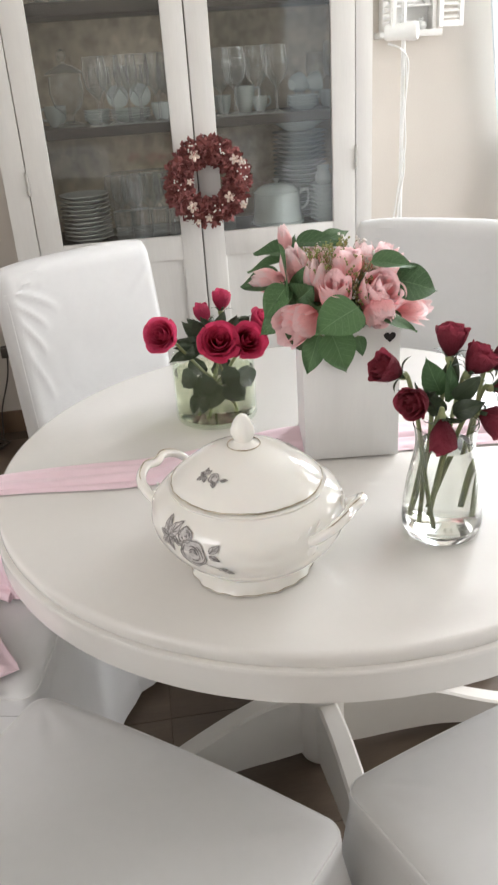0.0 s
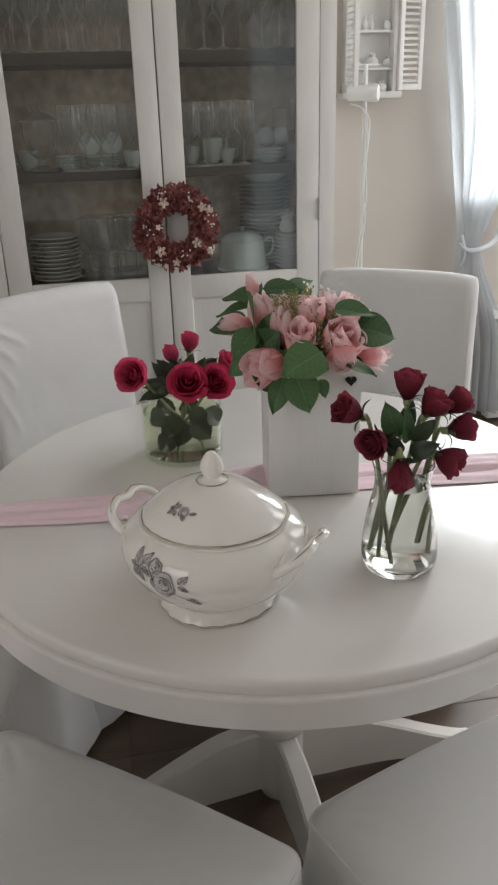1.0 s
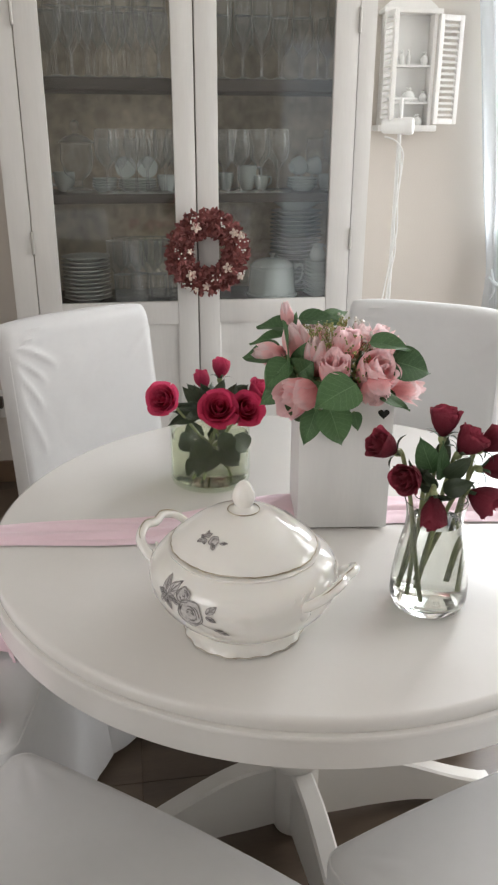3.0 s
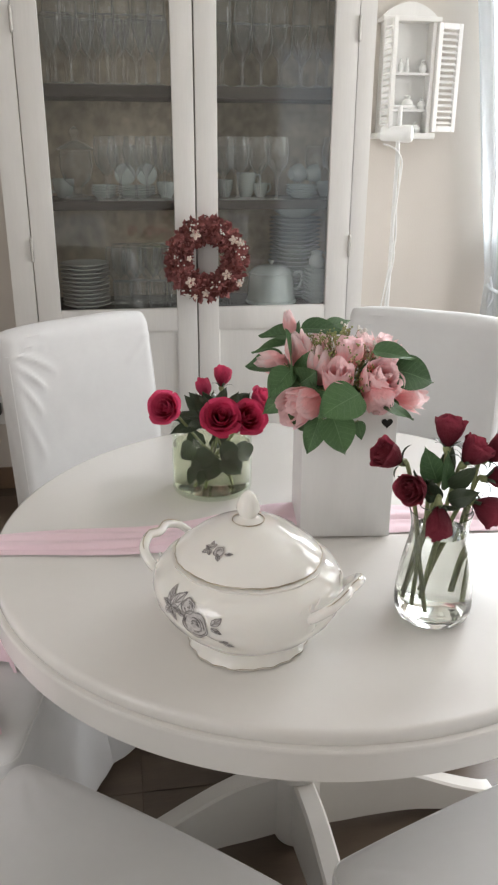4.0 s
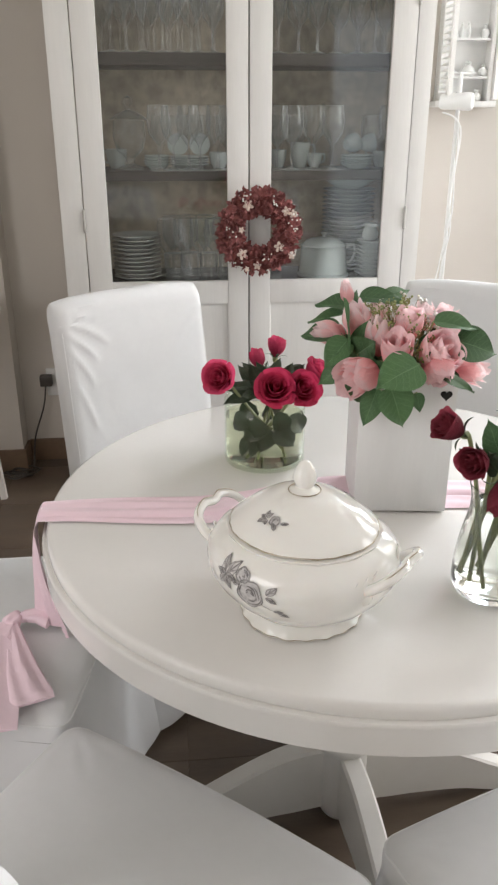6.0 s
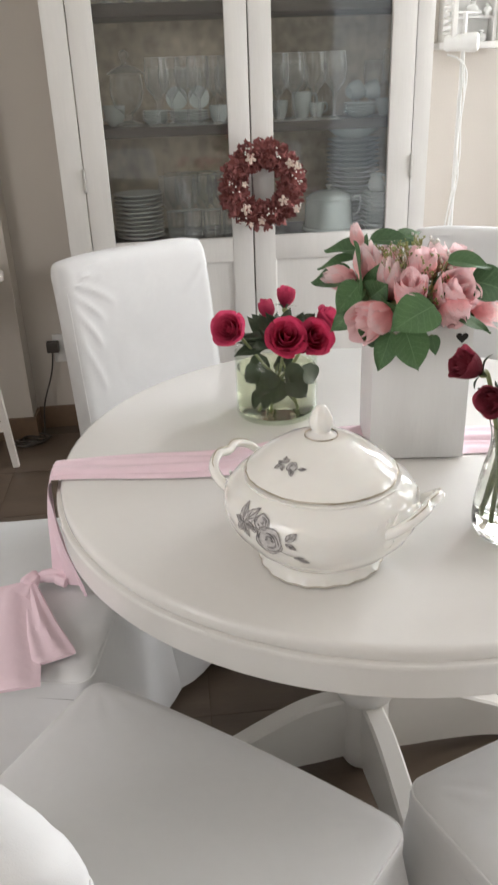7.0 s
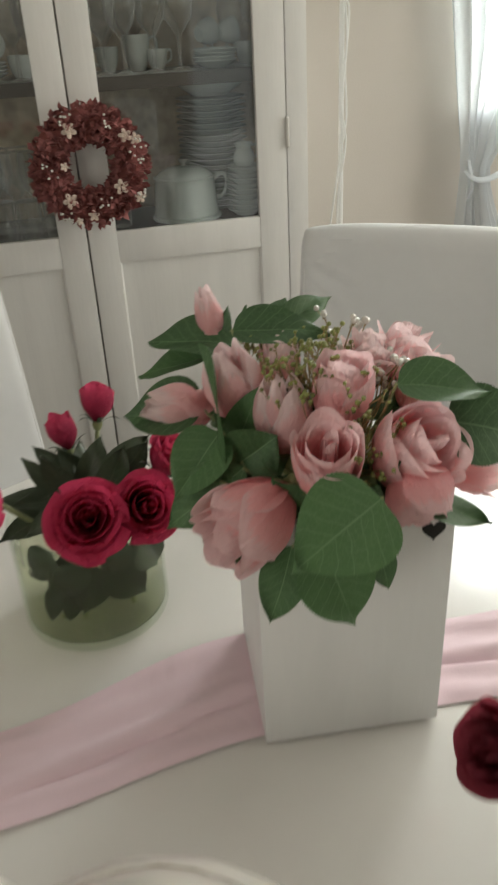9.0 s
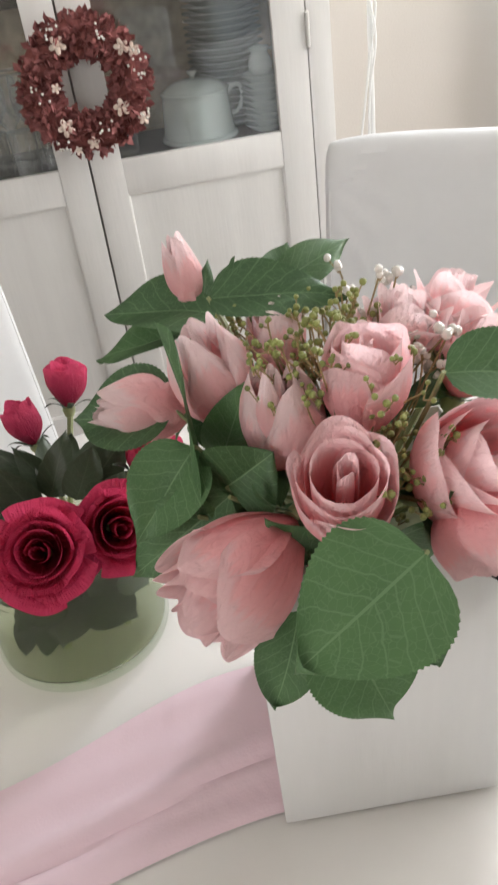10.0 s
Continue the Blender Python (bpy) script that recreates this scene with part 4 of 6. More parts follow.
BODY = [(0.070, 0.013), (0.0715, 0.018), (0.0765, 0.023), (0.0925, 0.036), (0.1060, 0.052), (0.1145, 0.068), (0.1180, 0.084), (0.1160, 0.098), (0.1090, 0.109), (0.099, 0.116), (0.0925, 0.1205), (0.094, 0.124)]
part("foot", lathe([(0.0, 0.002), (0.072, 0.0), (0.080, 0.001), (0.0805, 0.004), (0.0765, 0.010), (0.0745, 0.0185), (0.0, 0.0185)], 112, SX * 0.93, SY, lambda a, k: scallop(a, k) if k in (1, 2, 3) else 1.0), M_CREAM, tu)
part("body", lathe(BODY + [(0.091, 0.1250), (0.086, 0.1249), (0.080, 0.122), (0.0, 0.118)], 112, SX, SY,
                   lambda a, k: 1 + (0.006 * math.cos(14 * a) if k > 7 else 0.003 * math.cos(14 * a))), M_CREAM, tu)
LID = [(0.0905, 0.1252), (0.0920, 0.1275), (0.090, 0.1312), (0.081, 0.1385), (0.068, 0.1500), (0.052, 0.1610), (0.034, 0.1690), (0.018, 0.1730), (0.0, 0.1740)]
lid = part("lid", lathe(LID, 112, SX * 0.975, SY * 0.975, lambda a, k: 1 + (0.005 * math.cos(28 * a) + 0.006 * math.cos(9 * a + 1) if k < 2 else 0)), M_CREAM, tu)
part("finial", lathe([(0.020, 0.170), (0.021, 0.1725), (0.013, 0.176), (0.0110, 0.179), (0.0135, 0.184), (0.0150, 0.190), (0.0140, 0.197), (0.0105, 0.205), (0.0055, 0.2115), (0.0, 0.214)], 28, wave=lambda a, k: 1 + 0.05 * math.cos(7 * a + 0.8 * k) if 4 < k < 9 else 1.0), M_CREAM, lid)


def gilt(r, z, t, wave, parent, name, n=112, sx=SX, sy=SY):
    bm = bmesh.new()
    pts = [(r * wave(2 * math.pi * i / n) * sx * math.cos(2 * math.pi * i / n), r * wave(2 * math.pi * i / n) * sy * math.sin(2 * math.pi * i / n), z) for i in range(n + 1)]
    tube(bm, pts, t, 6)
    part(name, bm, M_GOLD, parent, "thin worn gilt line")


gilt(0.0920, 0.1275, 0.0009, lambda a: 0.975 * (1 + 0.005 * math.cos(28 * a) + 0.006 * math.cos(9 * a + 1)), lid, "gilt_rim")
gilt(0.0205, 0.1735, 0.0007, lambda a: 1.0, lid, "gilt_ring", 40, 1, 1)
gilt(0.0803, 0.0028, 0.0007, lambda a: scallop(a, 0), tu, "gilt_foot", sx=SX * 0.93)
for s in (-1, 1):
    # an ear that sweeps out and up from two roots side by side on the shoulder
    loop = spline([(s * 0.104, -0.042, 0.082), (s * 0.122, -0.048, 0.096), (s * 0.139, -0.041, 0.110), (s * 0.147, -0.019, 0.118), (s * 0.144, 0.0, 0.116),
                   (s * 0.147, 0.019, 0.118), (s * 0.139, 0.041, 0.110), (s * 0.122, 0.048, 0.096), (s * 0.104, 0.042, 0.082)], 44)
    bm = bmesh.new()
    tube(bm, loop, 0.0068, 12, 0.0068, flat=0.8)
    h = part("handle", bm, M_CREAM, tu)
    bm = bmesh.new()
    tube(bm, [p + Vector((s * 0.0015, 0, 0.0064)) for p in loop[6:38]], 0.0008, 6)
    part("gilt_line", bm, M_GOLD, h)
    for dy in (-1, 1):
        bm = bmesh.new()
        lathe([(0.0, -0.012), (0.009, -0.010), (0.013, -0.003), (0.012, 0.005), (0.007, 0.011), (0.0, 0.012)], 14, bm=bm, at=(s * 0.107, dy * 0.042, 0.080))
        part("handle_root", bm, M_CREAM, h)
# relief scrolls at the shoulders near each handle
for s in (-1, 1):
    for dy in (-1, 1):
        bm = bmesh.new()
        for q in range(4):
            a = (0 if s > 0 else math.pi) + dy * s * (0.28 + q * 0.13)
            pts = [(0.1140 * SX * math.cos(a + 0.05 * w) * (1 - 0.010 * w * w), 0.1140 * SY * math.sin(a + 0.05 * w) * (1 - 0.010 * w * w), 0.103 + 0.006 * w - q * 0.003) for w in (-1, -0.5, 0, 0.5, 1)]
            tube(bm, spline(pts, 8), 0.0034, 6, 0.0016)
        part("relief", bm, M_CREAM, tu, "moulded scroll relief")


def on_profile(prof, ang, z, lift, sx, sy):
    for (r0, z0), (r1, z1) in zip(prof, prof[1:]):
        if min(z0, z1) <= z <= max(z0, z1) and abs(z1 - z0) > 1e-6:
            r = r0 + (r1 - r0) * (z - z0) / (z1 - z0)
            break
    else:
        r = prof[-1][0]
    return Vector((r * sx * math.cos(ang), r * sy * math.sin(ang), z)) * 1.0 + Vector((math.cos(ang), math.sin(ang), 0.3)) * lift


def print_shape(name, prof, ang0, z0, outline, material, parent, sx, sy, zsign=1.0, slope=1.0, lift=0.0009):
    """A flat printed shape laid on a turned body; outline in metres across and up."""
    bm = bmesh.new()
    cx = sum(p[0] for p in outline) / len(outline)
    cz = sum(p[1] for p in outline) / len(outline)
    r = 0.1
    def at(p):
        return on_profile(prof, ang0 + p[0] / r, z0 + p[1] * slope, lift, sx, sy)
    c = bm.verts.new(at((cx, cz)))
    mid = [bm.verts.new(at(((p[0] + cx) / 2, (p[1] + cz) / 2))) for p in outline]
    ring = [bm.verts.new(at(p)) for p in outline]
    n = len(outline)
    for i in range(n):
        j = (i + 1) % n
        bm.faces.new((c, mid[i], mid[j]))
        bm.faces.new((mid[i], ring[i], ring[j], mid[j]))
    return part(name, bm, material, parent)


def leaf_outline(x, z, ang, ln, w, jag=0.0):
    out = []
    for k in range(9):
        v = k / 8
        out.append((v * ln, w * math.sin(math.pi * v ** 0.8) * (1 + jag * (k % 2))))
    for k in range(7, 0, -1):
        v = k / 8
        out.append((v * ln, -w * math.sin(math.pi * v ** 0.8) * (1 + jag * (k % 2))))
    c, s = math.cos(ang), math.sin(ang)
    return [(x + c * a - s * b, z + s * a + c * b) for a, b in out]


def blob_outline(x, z, r, wob, n=14, ph=0.0):
    return [(x + r * (1 + wob * math.sin(5 * a + ph)) * math.cos(a), z + r * (1 + wob * math.sin(5 * a + ph)) * math.sin(a)) for a in [2 * math.pi * k / n for k in range(n)]]


# the rose spray printed on the belly: pale fills, fine dark line work
def stroke(name, prof, ang0, z0, line, w, parent, lift, fx=1.0, fz=1.0, material=None):
    bm = bmesh.new()
    a, b = [], []
    for k, p in enumerate(line):
        q, r = Vector(line[max(0, k - 1)]), Vector(line[min(len(line) - 1, k + 1)])
        d = (r - q)
        d = Vector((-d.y, d.x)).normalized() * w * (0.35 + 0.65 * math.sin(math.pi * (k + 0.5) / len(line)))
        for lst, g in ((a, 1), (b, -1)):
            pp = Vector(p) + d * g
            lst.append(bm.verts.new(on_profile(prof, ang0 + pp.x * fx / 0.1, z0 + pp.y * fz, lift, SX, SY)))
    for k in range(len(line) - 1):
        bm.faces.new((a[k], a[k + 1], b[k + 1], b[k]))
    return part(name, bm, material or M_PRINT, parent)


def printed_leaf(prof, ang0, z0, x, z, ang, ln, w, parent, lift, fx=1.0, fz=1.0, lw=0.0006):
    out = leaf_outline(x, z, radians(ang), ln, w, 0.16)
    lf = print_shape("printed_leaf", prof, ang0, z0, [(p[0] * fx, p[1] * fz) for p in out], M_PRINTL, parent, SX, SY, lift=lift)
    stroke("printed_line", prof, ang0, z0, out + out[:1], lw, lf, lift + 0.0003, fx, fz)
    c, s = math.cos(radians(ang)), math.sin(radians(ang))
    stroke("printed_line", prof, ang0, z0, [(x + c * ln * q / 6, z + s * ln * q / 6) for q in range(7)], lw * 1.5, lf, lift + 0.0003, fx, fz)
    for g in (-1, 1):
        stroke("printed_line", prof, ang0, z0, [(x + c * ln * (0.25 + 0.08 * q) - s * g * w * 0.14 * q, z + s * ln * (0.25 + 0.08 * q) + c * g * w * 0.14 * q) for q in range(6)], lw, lf, lift + 0.0003, fx, fz)


def printed_rose(prof, ang0, z0, x, z, r, parent, lift, fx=1.0, fz=1.0, lw=0.0006, seed=1):
    rnd = random.Random(seed)
    out = blob_outline(x, z, r, 0.07, 24, seed)
    ro = print_shape("printed_rose", prof, ang0, z0, [(p[0] * fx, p[1] * fz) for p in out], M_PRINTL, parent, SX, SY, lift=lift)
    stroke("printed_line", prof, ang0, z0, out + out[:1], lw * 1.3, ro, lift + 0.0003, fx, fz)
    for k in range(11):
        a0, rr, sw = rnd.uniform(0, 6.3), r * (0.18 + 0.07 * k), rnd.uniform(1.0, 1.9)
        ox, oz = rnd.uniform(-0.12, 0.12) * r, rnd.uniform(-0.12, 0.12) * r
        stroke("printed_line", prof, ang0, z0, [(x + ox + rr * math.cos(a0 + sw * q / 8), z + oz + rr * math.sin(a0 + sw * q / 8)) for q in range(9)], lw * rnd.uniform(0.7, 1.7), ro, lift + 0.0003, fx, fz)


A0 = radians(-91)
PZ = 0.086
LX, LZ = -0.035, 0.007
for a, ln in ((112, 0.021), (52, 0.024), (0, 0.016), (-62, 0.018), (-125, 0.017), (172, 0.015)):
    printed_leaf(BODY, A0, PZ, LX, LZ, a, ln, ln * 0.25, tu, 0.0009, 0.9, 1.05)
printed_rose(BODY, A0, PZ, 0.000, -0.003, 0.0140, tu, 0.0010, 1.0, 1.3, seed=3)
printed_rose(BODY, A0, PZ, -0.010, 0.016, 0.0080, tu, 0.0012, lw=0.0006, seed=5)
for (x, z, a, ln) in ((-0.012, 0.004, 170, 0.011), (0.018, 0.003, 48, 0.015), (0.018, 0.000, -32, 0.012), (0.025, -0.021, 18, 0.010), (0.029, -0.022, -22, 0.012)):
    printed_leaf(BODY, A0, PZ, x, z, a, ln, ln * 0.24, tu, 0.0013)
stroke("printed_twig", BODY, A0, PZ, [(0.012 + 0.004 * q, -0.014 - 0.0016 * q) for q in range(6)], 0.0005, tu, 0.0009)
for (x, z, ln) in ((-0.060, -0.002, 0.014), (-0.048, -0.018, 0.018), (-0.032, -0.024, 0.022), (-0.038, -0.020, 0.018)):
    stroke("printed_twig", BODY, A0, PZ, [(x + ln * q / 5, z - 0.45 * ln * q / 5 + 0.0016 * math.sin(q)) for q in range(6)], 0.0011, tu, 0.0009)
# small sprays on the lid
LIDM = [(r * 0.975, z) for r, z in LID]
for A1, zz in ((radians(-98), 0.1535), (radians(66), 0.150)):
    for (x, z, a, ln, w) in ((-0.009, 0.002, 105, 0.009, 0.0026), (-0.009, 0.002, 50, 0.009, 0.0026), (-0.009, 0.001, 175, 0.008, 0.0024), (-0.009, 0.0, 235, 0.010, 0.0026), (-0.008, 0.0, 300, 0.008, 0.0024), (0.013, 0.0, 12, 0.010, 0.0018), (0.006, -0.003, -70, 0.008, 0.0024)):
        printed_leaf(LIDM, A1, zz, x, z, a, ln, w, lid, 0.0012, 1.6, 0.62, 0.0005)
    printed_rose(LIDM, A1, zz, 0.005, 0.001, 0.0062, lid, 0.0014, 1.6, 0.62, 0.0005, seed=8)

# ---------------------------------------------------------------- flowers: builders


def uv_grid(bm, pts, uvl):
    """Skins a grid of points with uv: rows along u (foot to tip), columns across v."""
    vs = [[bm.verts.new(p) for p in row] for row in pts]
    nu, nv = len(pts), len(pts[0])
    for i in range(nu - 1):
        for j in range(nv - 1):
            f = bm.faces.new((vs[i][j], vs[i][j + 1], vs[i + 1][j + 1], vs[i + 1][j]))
            for lp, (a, b) in zip(f.loops, ((i, j), (i, j + 1), (i + 1, j + 1), (i + 1, j))):
                lp[uvl].uv = (a / (nu - 1), b / (nv - 1))


def petal(bm, uvl, phi, R, H, half, flare, curl, tip, base_r, close, rnd, nu=12, nv=15):
    """One cupped petal about the z axis."""
    j1, j2 = rnd.uniform(-1, 1), rnd.uniform(-1, 1)
    pts = []
    for i in range(nu):
        u = i / (nu - 1)
        row = []
        for j in range(nv):
            s = (j / (nv - 1) - 0.5) * 2
            width = half * (0.50 + 0.50 * math.sin(math.pi * min(1.0, 0.10 + 0.62 * u)))
            a = phi + s * width
            r = base_r + (R - base_r) * math.sin(min(1.0, u * 1.25) * math.pi / 2) ** 0.9
            r *= 1 - close * 1.9 * max(0, u - 0.35) ** 1.5
            r += flare * max(0, u - 0.55) ** 2 * 4.9
            r += (0.06 * math.sin(2.4 * s + j1 * 3) + 0.014 * math.sin(7 * s + j2 * 5)) * R * u * u
            top = 1 - tip * abs(s) ** (2.2 - 0.9 * min(1.0, tip))
            z = H * (u * top)
            roll = curl * max(0, u - 0.72) / 0.28
            z -= roll * roll * H * 0.22 * (0.5 + 0.5 * abs(s))
            r += roll * roll * R * 0.22
            z += (0.03 * math.sin(3 * s + j2 * 4) + 0.006 * math.sin(9 * s + j1 * 7)) * H * u * u
            row.append((r * math.cos(a), r * math.sin(a), z))
        pts.append(row)
    uv_grid(bm, pts, uvl)


def bloom(r, h, openness, seed, petals=(3, 4, 5, 5), pointed=0.35, heart=4):
    """A rose head standing on the origin, petal by petal: tight spiral heart, then wider and lower whorls."""
    rnd = random.Random(seed)
    made = []
    n = len(petals)
    phi = rnd.uniform(0, 6)
    close = max(0.0, 0.6 - 2.4 * openness)

    def one(*a):
        bm = bmesh.new()
        petal(bm, bm.loops.layers.uv.new("UVMap"), *a, close, rnd)
        made.append(bm)

    for k in range(heart):
        one(phi + k * 2.2, r * (0.10 + 0.055 * k), h * (0.93 + 0.01 * k), 1.5, 0.0, 0.15, 0.10, r * 0.04)
    for w, cnt in enumerate(petals):
        f = (w + 1) / n
        for k in range(cnt):
            phi0 = phi + 0.9 * w + 2 * math.pi * k / cnt + rnd.uniform(-0.28, 0.28)
            R = r * (0.30 + 0.50 * f) * rnd.uniform(0.93, 1.08)
            H = h * (1.0 - (0.25 * openness + 0.05) * f ** 1.5) * rnd.uniform(0.95, 1.03)
            one(phi0, R, H, (2 * math.pi / cnt) * rnd.uniform(0.62, 0.74), r * 0.22 * openness * f * f, 0.30 + 0.75 * openness * f, pointed * rnd.uniform(0.7, 1.2), r * 0.10)
    return made


def bloom_parts(t, material, *a, **kw):
    for bm in bloom(*a, **kw):
        part("petal", bm, material, t)


def sepals(r, ln, seed, n=5, droop=0.6):
    rnd = random.Random(seed)
    bm = bmesh.new()
    made = [bm]
    lathe([(0.0, -r * 0.55), (r * 0.22, -r * 0.45), (r * 0.33, -r * 0.15), (r * 0.30, r * 0.06)], 10, bm=bm)
    for k in range(n):
        bm = bmesh.new()
        made.append(bm)
        uvl = bm.loops.layers.uv.new("UVMap")
        a = 2 * math.pi * k / n + rnd.uniform(-0.2, 0.2)
        d = droop * rnd.uniform(0.6, 1.2)
        pts = []
        for i in range(6):
            u = i / 5
            w = r * 0.22 * (1 - u) ** 0.7 * (0.6 + 0.8 * u)
            rr = r * 0.28 + ln * u * (0.55 + 0.35 * d)
            z = ln * u * (0.75 - d * u)
            pts.append([(rr * math.cos(a) - w * s * math.sin(a), rr * math.sin(a) + w * s * math.cos(a), z + abs(s) * w * 0.3) for s in (-1, 0, 1)])
        uv_grid(bm, pts, uvl)
    return made


def sepal_parts(t, material, *a, **kw):
    hip, *rest = sepals(*a, **kw)
    hip_ob = part("calyx", hip, M_STEM, t)
    for bm in rest:
        part("sepal", bm, material, hip_ob)


def leaf_bm(base, tip, width, normal, droop=0.12, fold=0.25, serr=0.035, seed=0, nu=52, nv=11):
    """A leaf from base to tip, folded along its midrib, saw-toothed at the rim."""
    rnd = random.Random(seed)
    base, tip = Vector(base), Vector(tip)
    d = tip - base
    ln = d.length
    d.normalize()
    nrm = Vector(normal)
    nrm = (nrm - d * nrm.dot(d)).normalized()
    side = d.cross(nrm)
    bm = bmesh.new()
    uvl = bm.loops.layers.uv.new("UVMap")
    ph = rnd.uniform(0, 6)
    pts = []
    for i in range(nu):
        u = i / (nu - 1)
        w = width / 2 * (math.sin(math.pi * u ** 0.66) ** (0.56 + 0.12 * u) if 0 < u < 1 else 0.0)
        row = []
        for j in range(nv):
            s = (j / (nv - 1) - 0.5) * 2
            ww = w * (1 + (serr if (i % 2 and abs(s) > 0.9) else 0))
            up = fold * abs(s) * w - droop * ln * (u - 0.35) ** 2 + 0.035 * ln * math.sin(s * 3 + u * 6 + ph) * u
            row.append(base + d * (u * ln - 0.08 * ln * abs(s) ** 2 * (u - 0.2)) + side * s * ww + nrm * up)
        pts.append(row)
    uv_grid(bm, pts, uvl)
    return bm


# ---------------------------------------------------------------- white box with the pink silk bouquet
BX = pose(0.0700, 0.030, TZ + 0.003, 0, 0, -6.8)
bx = thing("planter_box", BX, "tall white painted wooden box with a heart cut-out", "planter")
hw, hd, hh, th = 0.0757, 0.0725, 0.222, 0.008
part("base", boxes((-hw + th, hw - th, -hd + th, hd - th, 0.001, 0.012)), M_BOX, bx)
part("front_panel", boxes((-hw, hw, -hd, -hd + th, 0, hh), bevel=0.0012), M_BOX, bx)
part("back_panel", boxes((-hw, hw, hd - th, hd, 0, hh), bevel=0.0012), M_BOX, bx)
part("side_panel", boxes((-hw, -hw + th - 0.0005, -hd + th, hd - th, 0, hh), bevel=0.001), M_BOX, bx)
part("side_panel", boxes((hw - th + 0.0005, hw, -hd + th, hd - th, 0, hh), bevel=0.001), M_BOX, bx)
# the panel stays whole: a near-black heart plate paints the hole's shade
bm = bmesh.new()
pts = []
for k in range(28):
    t = 2 * math.pi * k / 28
    pts.append((0.0092 * (16 * math.sin(t) ** 3) / 16, (13 * math.cos(t) - 5 * math.cos(2 * t) - 2 * math.cos(3 * t) - math.cos(4 * t)) / 16 * 0.0092))
lo = [(0.0588 + x, -hd - 0.0012, 0.203 + z) for x, z in pts]
hi = [(0.0588 + x, -hd + 0.001, 0.203 + z) for x, z in pts]
rings(bm, [lo, hi], True, True)
part("heart_hole_shade", bm, M_DARK, bx, "dark heart-shaped plate standing for a shaded hole")
part("foam", boxes((-hw + th + 0.001, hw - th - 0.001, -hd + th + 0.001, hd - th - 0.001, 0.013, 0.19)), M_STEM, bx, "green flower foam inside")

ROOT = Vector((0.069, 0.030, 0.93))


def silk_rose(at, axis, r, h, openness, seed, material, petals=(3, 4, 5), label="pink silk rose in the white box", pointed=0.35, heart=4):
    at, axis = Vector(at), Vector(axis).normalized()
    foot = at - axis * h * 0.5
    t = thing("silk_rose", align(axis, foot, seed * 1.1), label, "artificial flower", "pink silk roses")
    bloom_parts(t, material, r, h, openness, seed, petals, pointed, heart)
    sepal_parts(t, M_LEAF, r * 0.8, h * 0.45, seed)
    bm = bmesh.new()
    inv = t.matrix_world.inverted()
    tube(bm, spline([inv @ foot, inv @ (foot - axis * 0.02), inv @ (ROOT + (foot - ROOT) * 0.25), inv @ ROOT], 8), 0.0022, 6)
    part("stem", bm, M_STEM, t)


# place, direction, radius, height, openness
silk_rose((-0.017, -0.036, 0.978), (-0.82, -0.40, -0.16), 0.038, 0.082, 0.23, 3, M_PINKP, (3, 4, 5), pointed=0.22, heart=3)
silk_rose((0.038, -0.041, 1.013), (-0.12, -0.46, 0.86), 0.034, 0.080, 0.20, 5, M_PINKP, (2, 3, 4), pointed=0.14, heart=3)
silk_rose((0.102, -0.040, 1.010), (0.30, -0.62, 0.60), 0.040, 0.076, 0.22, 7, M_PINKP, (2, 3, 4, 4), pointed=0.20, heart=2)
silk_rose((0.066, 0.004, 1.044), (0.05, -0.15, 1.0), 0.031, 0.066, 0.17, 9, M_PINKP, (2, 3, 4), pointed=0.14, heart=2)
silk_rose((0.026, 0.018, 1.028), (-0.1, -0.25, 1.0), 0.036, 0.078, 0.0, 11, M_PALEP, (3, 3), pointed=0.48, heart=2)
silk_rose((-0.004, 0.052, 1.045), (-0.25, -0.1, 1.0), 0.034, 0.068, 0.05, 13, M_PALEP, (3, 4), pointed=0.42, heart=2)
silk_rose((0.036, 0.062, 1.050), (0.0, 0.1, 1.0), 0.024, 0.052, 0.15, 15, M_PALEP, (3, 4), pointed=0.25)
silk_rose((-0.046, 0.076, 1.018), (-1.0, -0.05, 0.25), 0.030, 0.062, 0.0, 17, M_PALEP, (3, 3), pointed=0.48, heart=2)
silk_rose((0.150, 0.078, 1.036), (0.35, 0.15, 0.9), 0.036, 0.056, 0.8, 19, M_PALEP, (3, 4, 5))
silk_rose((0.106, 0.055, 1.045), (0.1, 0.0, 1.0), 0.028, 0.050, 0.6, 21, M_PALEP, (3, 4, 5))
silk_rose((0.140, 0.030, 1.030), (0.3, -0.2, 0.9), 0.028, 0.054, 0.3, 23, M_PALEP, (3, 4), pointed=0.25)
silk_rose((0.098, -0.062, 0.992), (0.15, -0.55, -0.65), 0.036, 0.050, 0.1, 25, M_PINKP, (3, 4, 4), pointed=0.15)
silk_rose((0.168, -0.020, 0.975), (1.0, -0.25, -0.05), 0.026, 0.060, 0.4, 27, M_PALEP, (3, 4))
silk_rose((0.000, 0.146, 1.064), (-0.15, 0.2, 1.0), 0.020, 0.060, 0.0, 31, M_PALEP, (3, 3), "closed pale pink silk rose bud above the bouquet", 0.5)

